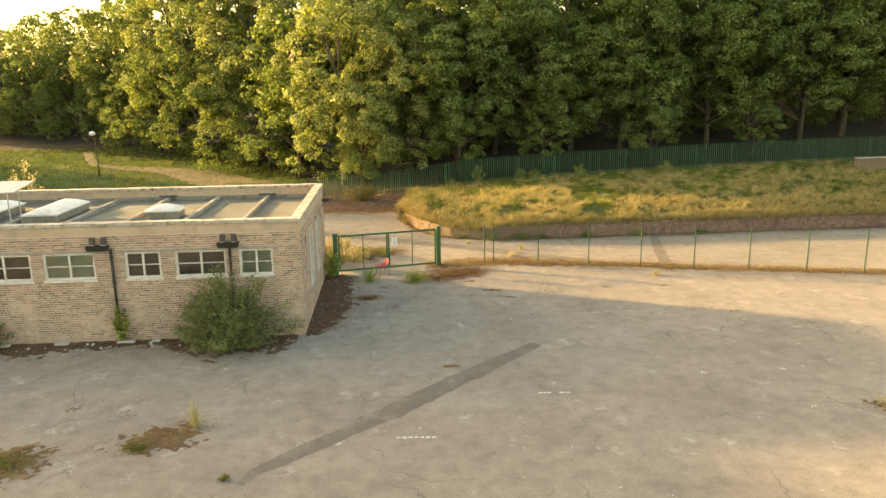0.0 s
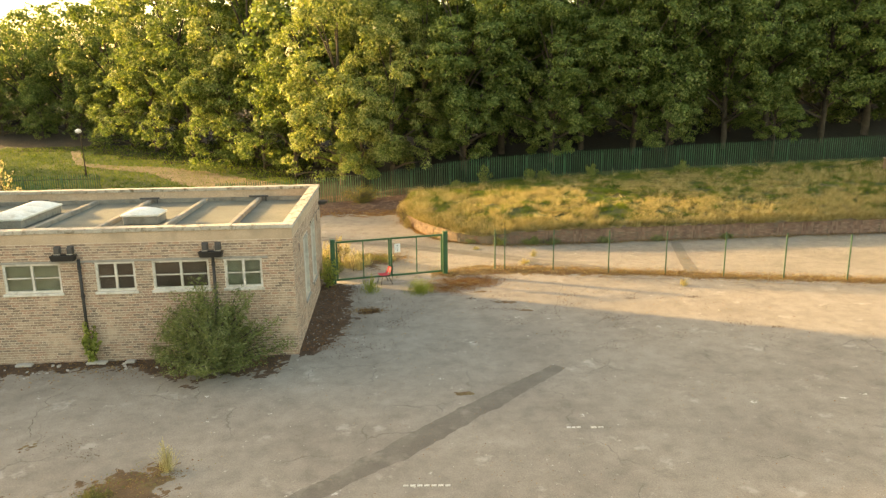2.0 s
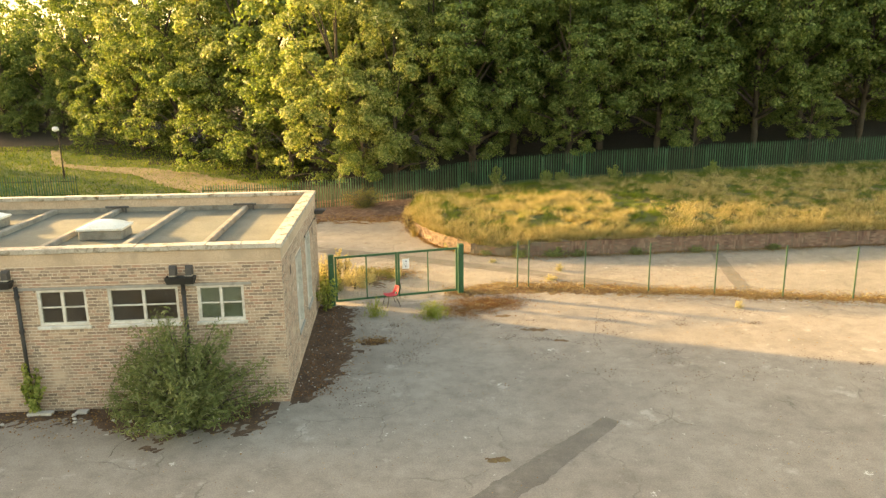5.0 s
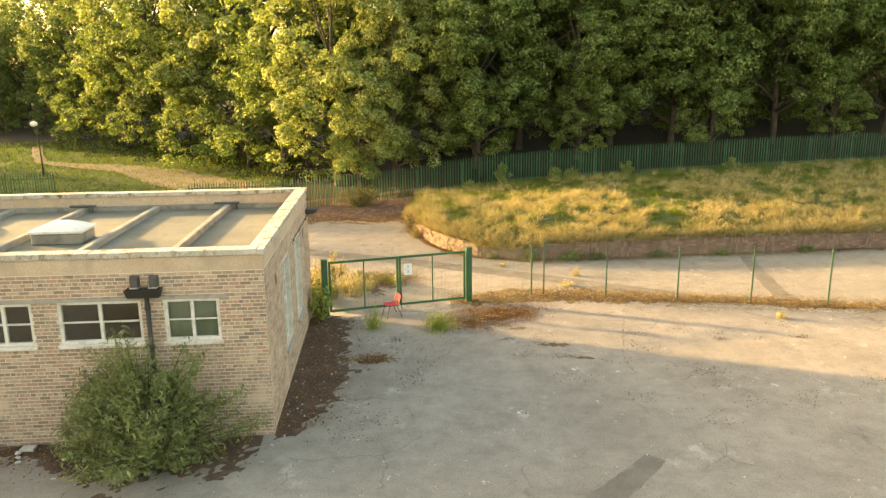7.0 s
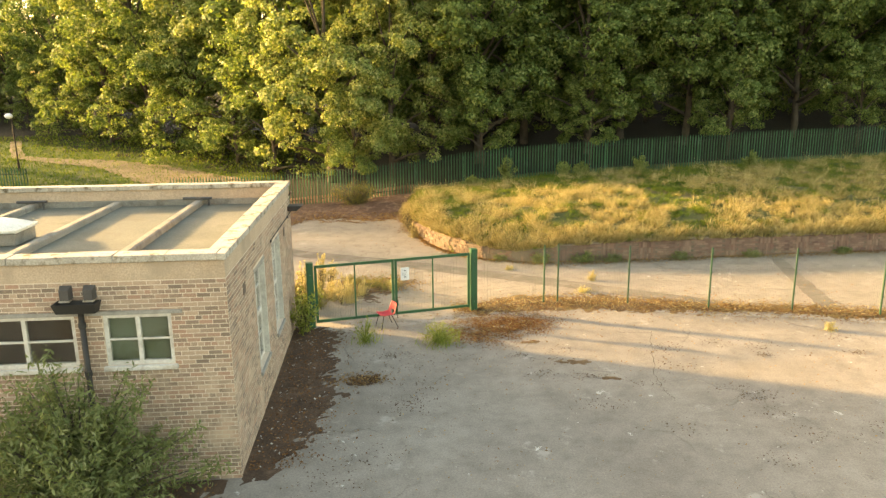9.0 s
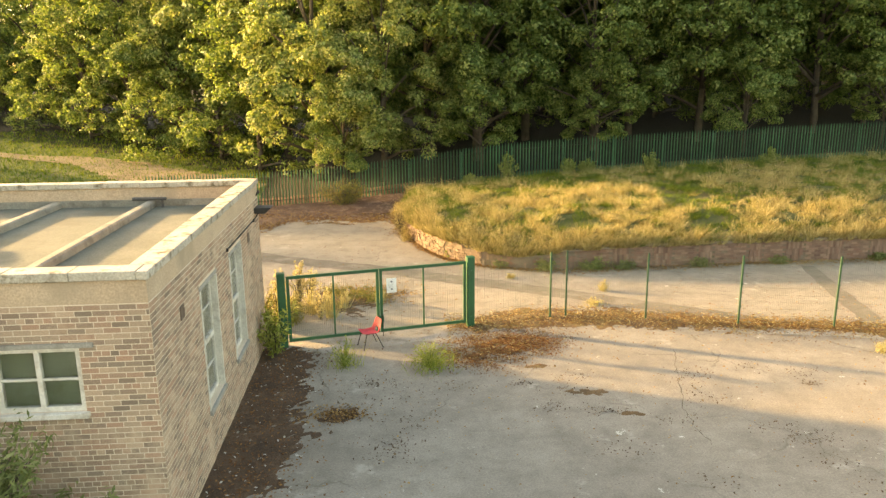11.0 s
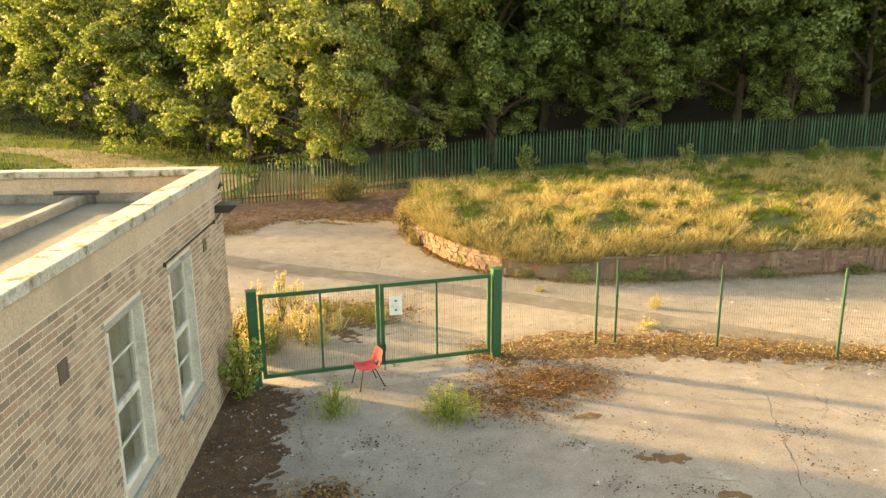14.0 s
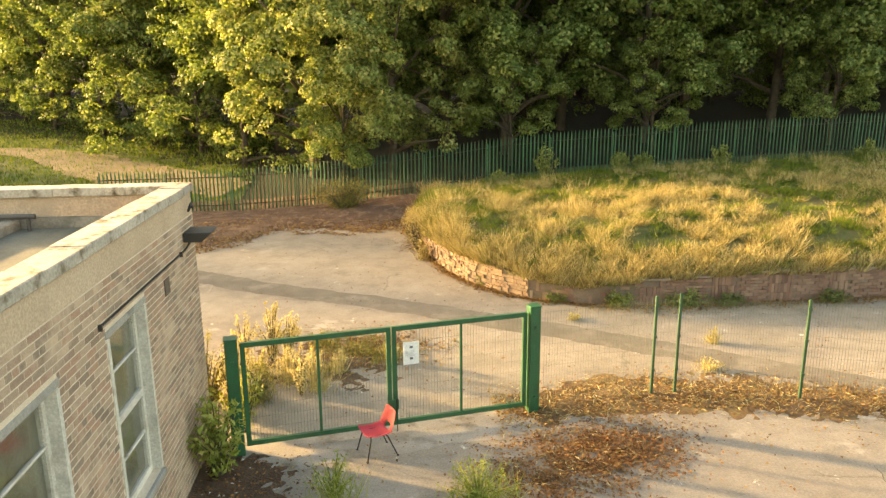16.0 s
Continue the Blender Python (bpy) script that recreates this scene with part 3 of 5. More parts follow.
def cells_wall(name, frame_m, length, z1, thick, openings, material, label, u0=0.0):
    """A wall with openings through it, made of the cells between them; local x along it, y into it."""
    us = sorted({u0, length, *[o[0] for o in openings], *[o[1] for o in openings]})
    zs = sorted({-0.1, z1, *[o[2] for o in openings], *[o[3] for o in openings]})
    bm = bmesh.new()
    for a, b in zip(us, us[1:]):
        for c, d in zip(zs, zs[1:]):
            if not any(o[0] <= a and b <= o[1] and o[2] <= c and d <= o[3] for o in openings):
                box(bm, a, b, 0, thick, c, d)
    bmesh.ops.remove_doubles(bm, verts=bm.verts[:], dist=1e-5)
    ob = part(name, bm, material)
    ob.matrix_basis = frame_m
    return tagged(ob, label, "wall", kind="structure")


def free_spans(a, b, z0, z1, openings):
    spans = [(a, b)]
    for o in openings:
        if o[2] < z1 - 0.02 and o[3] > z0 + 0.02:
            nxt = []
            for s, e in spans:
                if o[1] <= s or o[0] >= e:
                    nxt.append((s, e))
                else:
                    nxt += [(s, min(e, o[0]))] * (o[0] > s) + [(max(s, o[1]), e)] * (o[1] < e)
            spans = nxt
    return [(s, e) for s, e in spans if e - s > 0.035]


def lay_bricks(parent, length, top, openings, u_from, near, seed):
    """Courses of bricks on a wall's face: those in the stretch near are objects of their own, the rest one mesh."""
    rng = random.Random(seed)
    bm_rest = bmesh.new()
    shared = {}
    count = 0
    courses = int(round(top / COURSE))
    for k in range(courses):
        z0 = k * COURSE
        header = k % 6 == 2
        step = LONG / 2 if header else LONG
        off = (0.06 if header else (0.0 if k % 2 else LONG / 2))
        u = u_from - off
        while u < length:
            for s, e in free_spans(max(u, u_from, 0.0), min(u + step - 0.009, length), z0, z0 + COURSE - 0.015, openings):
                out = 0.0022 + rng.uniform(-0.001, 0.0015)
                zz0, zz1 = z0 + rng.uniform(-0.001, 0.001), z0 + COURSE - 0.015
                if near[0] <= s and e <= near[1] and near[2] <= z0 <= near[3] and count < 300:
                    w = round(e - s, 2)
                    if w not in shared:
                        b2 = block(0.002, w - 0.002, -0.0025, 0.0005, 0, COURSE - 0.015)
                        shared[w] = bpy.data.meshes.new("brick")
                        b2.to_mesh(shared[w])
                        b2.free()
                        shared[w].materials.append(BRICK)
                    ob = new("brick", shared[w])
                    ob.parent = parent
                    ob.location = (s, rng.uniform(-0.001, 0.0), zz0)
                    count += 1
                else:
                    box(bm_rest, s + 0.002, e - 0.002, -out, 0.0005, zz0, zz1)
            u += step
    rest = part("bricks", bm_rest, BRICK, parent, "weathered brown and buff bricks")
    rest["kind"] = "stuff"


SOUTH = pose(BX0, BY0, 0)
FRONT_WINDOWS = [(-4.38, -3.2, 2.34, 3.29, "green"), (-6.62, -4.86, 2.34, 3.29, "dark"), (-8.37, -7.15, 2.34, 3.29, "dark"), (-11.18, -9.43, 2.34, 3.29, "green"), (-13.5, -11.62, 2.34, 3.29, "dark"), (-16.2, -14.5, 2.34, 3.29, "green")]
south_open = [(a - BX0, b - BX0, c, d) for a, b, c, d, _ in FRONT_WINDOWS]
wall_south = cells_wall("wall_south", SOUTH, BX1 - BX0, BRICK_TOP, 0.3, south_open, MORTAR, "weathered buff brick front wall with pale smeared patches")
SIDE_WINDOWS = [(27.62, 28.82, 1.02, 3.26), (30.06, 31.26, 1.02, 3.26)]
VENTS = [(26.37, 26.58, 3.16, 3.39), (32.08, 32.29, 3.08, 3.31)]
east_open = [(a - BY0, b - BY0, c, d) for a, b, c, d in SIDE_WINDOWS]
JAMBS = [(a - 0.04 - BY0, b + 0.04 - BY0, c - 0.09, d + 0.09) for a, b, c, d in SIDE_WINDOWS]
wall_east = cells_wall("wall_east", pose(BX1, BY0 + 0.0, 0, 0, 0, 90), BY1 - BY0, BRICK_TOP, 0.3, east_open, MORTAR, "weathered brick end wall with two tall windows", 0.3)
wall_north = cells_wall("wall_north", pose(BX0, BY1 - 0.3, 0), BX1 - BX0 - 0.302, BRICK_TOP, 0.3, [], MORTAR, "plain brick rear wall")
wall_west = cells_wall("wall_west", pose(BX0 + 0.3, BY0 + 0.3, 0, 0, 0, 90), BY1 - BY0 - 0.6, BRICK_TOP, 0.3, [], MORTAR, "plain brick far end wall")

bm = block(BX0 + 0.3, BX1 - 0.3, BY0 + 0.3, BY1 - 0.3, DECK - 0.22, DECK)
roof = tagged(part("roof", bm, FELT), "flat felted roof with stained bays", "roof", kind="structure")
bm = block(BX0 + 0.3, BX1 - 0.3, BY0 + 0.3, BY1 - 0.3, 0.02, 0.1)
tagged(part("floor", bm, INSIDE), "bare floor inside the brick building", "floor", kind="structure")
bm = block(BX0 + 0.3, BX1 - 0.3, 29.3, 29.4, 0.1, DECK - 0.23)
tagged(part("wall_inner", bm, INSIDE), "plain inner wall behind the windows", "wall", kind="structure")


def ring_boxes(bm, over, inner, z0, z1):
    x0, x1, y0, y1 = BX0 - over, BX1 + over, BY0 - over, BY1 + over
    w = inner + over
    box(bm, x0, x1, y0, y0 + w, z0, z1)
    box(bm, x0, x1, y1 - w, y1, z0, z1)
    box(bm, x1 - w, x1, y0 + w, y1 - w, z0, z1)
    box(bm, x0, x0 + w, y0 + w, y1 - w, z0, z1)


bm = bmesh.new()
ring_boxes(bm, -0.004, 0.28, BRICK_TOP, BAND_TOP)
parapet = tagged(part("parapet", bm, RENDER), "stained buff render parapet band", "parapet", kind="structure")
coping = thing("coping", "pale lichen-spotted concrete coping stones", "coping", kind="structure")
rng = random.Random(5)


def coping_run(a, b, fixed, along_x, width):
    u = a
    while u < b - 0.05:
        n = min(u + 0.88, b)
        lift = rng.uniform(-0.006, 0.006)
        if along_x:
            bm = block(u + 0.002, n - 0.002, fixed, fixed + width, BAND_TOP + lift, CAP_TOP + lift, 0.012)
        else:
            bm = block(fixed, fixed + width, u + 0.002, n - 0.002, BAND_TOP + lift, CAP_TOP + lift, 0.012)
        part("coping_stone", bm, COPING, coping)
        u = n


coping_run(BX0, BX1 + 0.04, BY0 - 0.04, True, 0.37)
coping_run(BX0, BX1 + 0.04, BY1 - 0.33, True, 0.37)
coping_run(BY0 + 0.335, BY1 - 0.335, BX1 - 0.33, False, 0.37)
bm = bmesh.new()
for y0, y1 in ((BY0 + 0.3, BY0 + 0.36), (BY1 - 0.36, BY1 - 0.3)):
    box(bm, BX0 + 0.3, BX1 - 0.3, y0, y1, DECK, DECK + 0.16)
box(bm, BX1 - 0.36, BX1 - 0.3, BY0 + 0.36, BY1 - 0.36, DECK, DECK + 0.16)
tagged(part("flashing", bm, RIB), "grey felt upstand at the foot of the parapet", "flashing", kind="structure")


# unseen taller block, added farther along the building to shade the yard
bm = block(BX0, -20.0, BY0 + 0.01, BY1 - 0.01, CAP_TOP + 0.01, 6.15)
upper = tagged(part("shade_block", bm, MORTAR), "plain buff block added out of view on the building to shade the yard", "wall", kind="structure")
bm = block(BX0 - 0.05, -19.95, BY0 - 0.04, BY1 + 0.04, 6.155, 6.28, 0.015)
tagged(part("shade_block_cap", bm, COPING), "pale concrete coping of the added shade block", "coping", kind="structure")


def rib(x):
    bm = bmesh.new()
    prof = [(-0.11, 0.0), (-0.1, 0.12), (-0.07, 0.15), (0.07, 0.15), (0.1, 0.12), (0.11, 0.0)]
    a = [bm.verts.new((x + u, BY0 + 0.37, DECK + w)) for u, w in prof]
    b = [bm.verts.new((x + u, BY1 - 0.37, DECK + w)) for u, w in prof]
    for i in range(5):
        bm.faces.new((a[i], a[i + 1], b[i + 1], b[i]))
    bm.faces.new(a[::-1])
    bm.faces.new(b)
    bmesh.ops.recalc_face_normals(bm, faces=bm.faces[:])
    return tagged(part("roof_rib", bm, RIB), "grey felted rib across the flat roof", "roof rib", "roof ribs", "structure")


for i in range(9):
    rib(-4.68 - 2.25 * i)


def outlet(x):
    ob = thing("roof_outlet", "dark metal outlet pipe at the rear parapet", "roof outlet", pose(x, BY1 - 0.62, DECK), "roof outlets")
    bm = bmesh.new()
    tube(bm, [(-0.4, 0.1, 0.21), (0.4, 0.1, 0.21)], [0.04, 0.04], 8)
    part("crossbar", bm, LEAD, ob)
    bm = bmesh.new()
    tube(bm, [(0.3, 0.1, 0.0), (0.3, 0.1, 0.21)], [0.03, 0.03], 8)
    part("stem", bm, LEAD, ob)


for i in range(4):
    outlet(-4.68 - 4.5 * i)


def dome_bm(w, d, h, n=8):
    bm = bmesh.new()
    grid = []
    for j in range(n + 1):
        row = []
        for i in range(n + 1):
            u, v = i / n * 2 - 1, j / n * 2 - 1
            z = h * (1 - max(abs(u), abs(v)) ** 1.6)
            row.append(bm.verts.new((u * w / 2, v * d / 2, z)))
        grid.append(row)
    for j in range(n):
        for i in range(n):
            bm.faces.new((grid[j][i], grid[j][i + 1], grid[j + 1][i + 1], grid[j + 1][i]))
    return bm


def rooflight(x, y, w, d, domes, label):
    ob = thing("rooflight", label, "rooflight", pose(x, y, DECK), "rooflights")
    part("kerb", block(-w / 2, w / 2, -d / 2, d / 2, 0, 0.28, 0.02), RIB, ob, "grey felted kerb")
    part("rim", block(-w / 2 - 0.05, w / 2 + 0.05, -d / 2 - 0.05, d / 2 + 0.05, 0.284, 0.36, 0.015), DOME, ob)
    for k in range(domes):
        bm = dome_bm(w, d / domes - 0.05, 0.2)
        bmesh.ops.translate(bm, verts=bm.verts[:], vec=(0, -d / 2 + (k + 0.5) * d / domes, 0.362))
        part("dome", bm, DOME, ob, "milky white plastic dome", True)


rooflight(-8.05, 29.05, 1.25, 0.95, 1, "small square rooflight with a milky dome")
rooflight(-12.7, 29.9, 1.3, 3.2, 3, "long rooflight with three milky domes")
rooflight(-15.4, 29.9, 1.3, 3.2, 3, "long rooflight with three milky domes")
cowl = thing("roof_cowl", "sheet metal vent cowl on thin legs", "vent cowl", pose(-14.3, 27.2, DECK))
bm = bmesh.new()
pts = [(-1.0, -0.55, 1.45), (1.6, -0.55, 1.45), (1.9, 0.55, 1.72), (-1.0, 0.55, 1.72)]
low = [bm.verts.new(p) for p in pts]
top = [bm.verts.new((p[0], p[1], p[2] + 0.05)) for p in pts]
bm.faces.new(low[::-1])
bm.faces.new(top)
for i in range(4):
    bm.faces.new((low[i], low[(i + 1) % 4], top[(i + 1) % 4], top[i]))
part("hood", bm, GALVANISED, cowl)
for x, y in ((-0.8, -0.4), (1.3, -0.4), (-0.8, 0.4), (1.3, 0.4)):
    bm = bmesh.new()
    tube(bm, [(x, y, 0), (x, y, 1.46 + (y + 0.55) * 0.24)], [0.025, 0.025], 6)
    part("leg", bm, GALVANISED, cowl)


def frame_bm(w, h, t, d, y):
    bm = bmesh.new()
    box(bm, 0, w, y, y + d, 0, t)
    box(bm, 0, w, y, y + d, h - t, h)
    box(bm, 0, t, y, y + d, t, h - t)
    box(bm, w - t, w, y, y + d, t, h - t)
    return bm


window_count = 0


def window(m, w, h, columns, rows, deep, blind, label, sill_deep):
    """A timber window in an opening; local x along the wall, y into it, z up."""
    global window_count
    window_count += 1
    ob = thing("window_%d" % window_count, label, "window", m, kind="structure")
    part("window_frame", frame_bm(w, h, 0.07, 0.08, deep), WHITE_PAINT, ob)
    for k in range(1, columns):
        part("mullion", block(w * k / columns - 0.035, w * k / columns + 0.035, deep - 0.004, deep + 0.076, 0.07, h - 0.07), WHITE_PAINT, ob)
    for k in range(1, rows):
        for j in range(columns):
            a = 0.07 if j == 0 else w * j / columns + 0.035
            b = w - 0.07 if j == columns - 1 else w * (j + 1) / columns - 0.035
            part("glazing_bar", block(a, b, deep + 0.01, deep + 0.06, h * k / rows - 0.018, h * k / rows + 0.018), WHITE_PAINT, ob)
    for j in range(columns):
        for k in range(rows):
            a = (0.07 if j == 0 else w * j / columns + 0.035) + 0.001
            b = (w - 0.07 if j == columns - 1 else w * (j + 1) / columns - 0.035) - 0.001
            c = (0.07 if k == 0 else h * k / rows + 0.018) + 0.001
            d = (h - 0.07 if k == rows - 1 else h * (k + 1) / rows - 0.018) - 0.001
            pane = part("pane", block(a, b, deep + 0.034, deep + 0.04, c, d), GLASS, ob)
            pane.visible_shadow = False
    part("window_sill", block(-0.05, w + 0.05, -sill_deep, deep - 0.002, -0.085, -0.002, 0.01), SILL if sill_deep < 0.05 else WHITE_PAINT, ob)
    if blind:
        bm = bmesh.new()
        n = 6
        for k in range(n):
            u0, u1 = w * k / n, w * (k + 1) / n
            y0, y1 = deep + 0.12 + 0.006 * (k % 2), deep + 0.12 + 0.006 * ((k + 1) % 2)
            vs = [bm.verts.new(p) for p in ((u0, y0, 0.0), (u1, y1, 0.0), (u1, y1, h), (u0, y0, h))]
            bm.faces.new(vs)
        bmesh.ops.solidify(bm, geom=bm.faces[:], thickness=0.004)
        part("blind", bm, blind, ob, "flat coloured sheet behind the glass")


def tall_window(m, w, h, deep):
    """A single-light timber sash: stout transom in the middle, thin bars above and below it."""
    global window_count
    window_count += 1
    ob = thing("window_%d" % window_count, "tall white timber sash window with peeling paint and milky-looking panes", "window", m, kind="structure")
    part("window_frame", frame_bm(w, h, 0.085, 0.07, deep), WHITE_PAINT, ob)
    part("transom", block(0.085, w - 0.085, deep - 0.012, deep + 0.06, h * 0.5 - 0.05, h * 0.5 + 0.045, 0.006), WHITE_PAINT, ob)
    bars = [h * 0.26, h * 0.76]
    for z in bars:
        part("glazing_bar", block(0.085, w - 0.085, deep + 0.012, deep + 0.052, z - 0.014, z + 0.014), WHITE_PAINT, ob)
    for c, d in ((0.086, bars[0] - 0.015), (bars[0] + 0.015, h * 0.5 - 0.051), (h * 0.5 + 0.046, bars[1] - 0.015), (bars[1] + 0.015, h - 0.086)):
        pane = part("pane", block(0.086, w - 0.086, deep + 0.03, deep + 0.035, c, d), GLASS, ob)
        pane.visible_shadow = False
    part("window_sill", block(-0.04, w + 0.04, -0.05, deep - 0.002, -0.09, -0.002, 0.012), SILL, ob, "grey weathered stone sill")
    bm = bmesh.new()
    n = 14
    rows = [[bm.verts.new((w * k / n, deep + 0.075 + 0.012 * math.sin(k * 2.1) + 0.008 * math.sin(k * 5.3 + z), z)) for k in range(n + 1)] for z in (0.0, h * 0.5, h)]
    for p, q in zip(rows, rows[1:]):
        for k in range(n):
            bm.faces.new((p[k], p[k + 1], q[k + 1], q[k]))
    bmesh.ops.solidify(bm, geom=bm.faces[:], thickness=0.004)
    part("blind", bm, PALE_BLIND, ob, "hanging grey-green blind paled to imitate milky reflections in the panes", True)


# dark windows: a brown sheet stands in for dim panes and their reflection
for a, b, c, d, tone in FRONT_WINDOWS:
    window(pose(a, BY0, c), b - a, d - c, 2, 2, 0.03, BOARD_GREEN if tone == "green" else BOARD_BROWN,
           "white timber window with a pale green blind behind the glass" if tone == "green" else "white timber window with a dark brown sheet standing in for its dim panes", 0.08)
for a, b, c, d in SIDE_WINDOWS:
    tall_window(pose(BX1, a, c, 0, 0, 90), b - a, d - c, 0.11)
for a, b, c, d in SIDE_WINDOWS:
    bm = block(BX1 - 0.1, BX1 + 0.012, a - 0.06, b + 0.06, d + 0.002, d + 0.085, 0.008)
    tagged(part("lintel", bm, SILL), "thin stained concrete head over a tall window", "lintel", kind="structure")
    lining = bmesh.new()
    for k in range(4):
        z0, z1 = c + 0.004 + (d - c - 0.01) * k / 4, c + (d - c - 0.01) * (k + 1) / 4
        for y0, y1 in ((b - 0.03, b + 0.035), (a - 0.035, a + 0.03)):
            box(lining, BX1 - 0.107, BX1 + 0.012, y0, y1, z0, z1)
    tagged(part("window_reveal", lining, REVEAL), "pale painted stone jambs of a tall window", "window reveal", kind="structure")
head = bmesh.new()
box(head, -13.7, -3.0, BY0 - 0.035, BY0 + 0.02, 3.292, 3.36)
tagged(part("lintel", head, SILL), "continuous concrete head over the front windows", "lintel", kind="structure")
for a, b, c, d in VENTS:
    bm = frame_bm(b - a, d - c, 0.025, 0.03, -0.014)
    for k in range(4):
        box(bm, 0.03, b - a - 0.03, -0.012, 0.0, 0.035 + k * 0.045, 0.06 + k * 0.045)
    box(bm, 0.0, b - a, -0.008, -0.006, 0.0, d - c)
    ob = part("air_vent", bm, BOARD_BROWN)
    ob.matrix_basis = pose(BX1, a, c, 0, 0, 90)
    tagged(ob, "small dull brown air brick in the end wall", "air vent", "air vents")


def hopper(x, foot, drop=0.03):
    ob = thing("rainwater_hopper", "black cast-iron hopper and downpipe on the brick wall", "rainwater pipe", pose(x, BY0, 0), "rainwater pipes")
    bm = bmesh.new()
    bot = [(-0.33, -0.06), (0.33, -0.06), (0.33, -0.24), (-0.33, -0.24)]
    top = [(-0.37, -0.012), (0.37, -0.012), (0.37, -0.3), (-0.37, -0.3)]
    a = [bm.verts.new((*p, 3.40)) for p in bot]
    b = [bm.verts.new((*p, 3.58)) for p in top]
    c = [bm.verts.new((p[0] * 0.94, -0.03 if p[1] > -0.1 else -0.275, 3.58)) for p in top]
    d = [bm.verts.new((p[0] * 0.9, -0.05 if p[1] > -0.1 else -0.25, 3.46)) for p in bot]
    bm.faces.new(a[::-1])
    bm.faces.new(d)
    for r, s in ((a, b), (b, c), (c, d)):
        for i in range(4):
            bm.faces.new((r[i], r[(i + 1) % 4], s[(i + 1) % 4], s[i]))
    bmesh.ops.recalc_face_normals(bm, faces=bm.faces[:])
    part("hopper_head", bm, BLACK_IRON, ob)
    for s in (-0.2, 0.2):
        bm = bmesh.new()
        box(bm, s - 0.1, s + 0.1, -0.14, -0.01, 3.63, 3.85)
        for v in bm.verts:
            if v.co.y < -0.1:
                v.co.z -= 0.06
                v.co.x = s + (v.co.x - s) * 0.75
        part("spout", bm, LEAD, ob, "dark lead spout")
        bm = bmesh.new()
        box(bm, s - 0.09, s + 0.09, -0.16, -0.06, 3.585, 3.61)
        part("splash", bm, COPING, ob, "pale deposit under the spout")
    bm = bmesh.new()
    tube(bm, [(drop, -0.1, foot), (drop, -0.1, 3.42)], [0.05, 0.05], 10)
    part("downpipe", bm, BLACK_IRON, ob, smooth=True)
    for z in (1.0, 2.2, 3.1):
        if z > foot:
            bm = bmesh.new()
            tube(bm, [(drop, -0.1, z), (drop, -0.1, z + 0.09)], [0.065, 0.065], 10)
            part("collar", bm, BLACK_IRON, ob)


hopper(-4.72, 0.05)
hopper(-9.22, 0.05, 0.42)
hopper(-13.95, 0.05)
side_pipe = thing("rainwater_hopper", "black hopper and waste pipe on the end wall", "rainwater pipe", pose(BX1, 33.3, 0))
bm = block(0.01, 0.42, -0.2, 0.25, 3.58, 3.72, 0.01)
for v in bm.verts:
    if v.co.z < 3.65 and v.co.x > 0.2:
        v.co.x -= 0.14
part("hopper_head", bm, BLACK_IRON, side_pipe)
bm = bmesh.new()
tube(bm, [(0.02, -3.45, 3.46), (0.02, -0.2, 3.46), (0.1, -0.05, 3.6)], [0.014, 0.014, 0.018], 6)
part("waste_pipe", bm, BLACK_IRON, side_pipe)
for y in (-3.44, -0.4):
    part("bracket", block(0.006, 0.045, y - 0.015, y + 0.015, 3.42, 3.49), BLACK_IRON, side_pipe)
bm = bmesh.new()
tube(bm, [(0.03, 0.12, 3.98), (0.09, 0.12, 4.1), (0.12, 0.02, 4.06)], [0.02, 0.03, 0.02], 6)
part("wire_hook", bm, BLACK_IRON, side_pipe)
lay_bricks(wall_south, BX1 - BX0, BRICK_TOP, south_open, 17.0, (29.9, 31.9, 1.6, 3.9), 11)
lay_bricks(wall_east, BY1 - BY0, BRICK_TOP, JAMBS + [(a - BY0, b - BY0, c, d) for a, b, c, d in VENTS], 0.0, (0.0, 2.4, 1.9, 3.9), 12)


# ---- gate and fences ----
GATE = pose(-1.60, 33.38, 0, 0, 0, math.degrees(math.atan2(1.10, 4.97)))
gate = thing("double_gate", "closed green steel double gate with mesh infill", "gate", GATE)
SPAN = 5.09


def wires(bm, x0, x1, z0, z1, pitch, rows, r=0.0028, y=0.0):
    n = int((x1 - x0) / pitch)
    for i in range(n + 1):
        x = x0 + (x1 - x0) * i / n
        box(bm, x - r, x + r, y - r, y + r, z0, z1)
    for z in rows:
        box(bm, x0, x1, y - r * 2.2, y - r * 1.02, z - r * 0.8, z + r * 0.8)


def gate_post(x, tall):
    bm = block(x - 0.1, x + 0.1, -0.1, 0.1, 0.0, tall, 0.012)
    p = part("post", bm, GREEN_PAINT, gate)
    part("cap", block(x - 0.108, x + 0.108, -0.108, 0.108, tall + 0.001, tall + 0.02, 0.006), GREEN_PAINT, p)
    for z in (0.32, 1.62):
        bm = bmesh.new()
        tube(bm, [(x, -0.13, z), (x, -0.1, z)], [0.022, 0.022], 8)
        part("hinge_bolt", bm, GREEN_PAINT, p)


gate_post(-0.1, 1.97)
gate_post(SPAN - 0.1, 1.99)
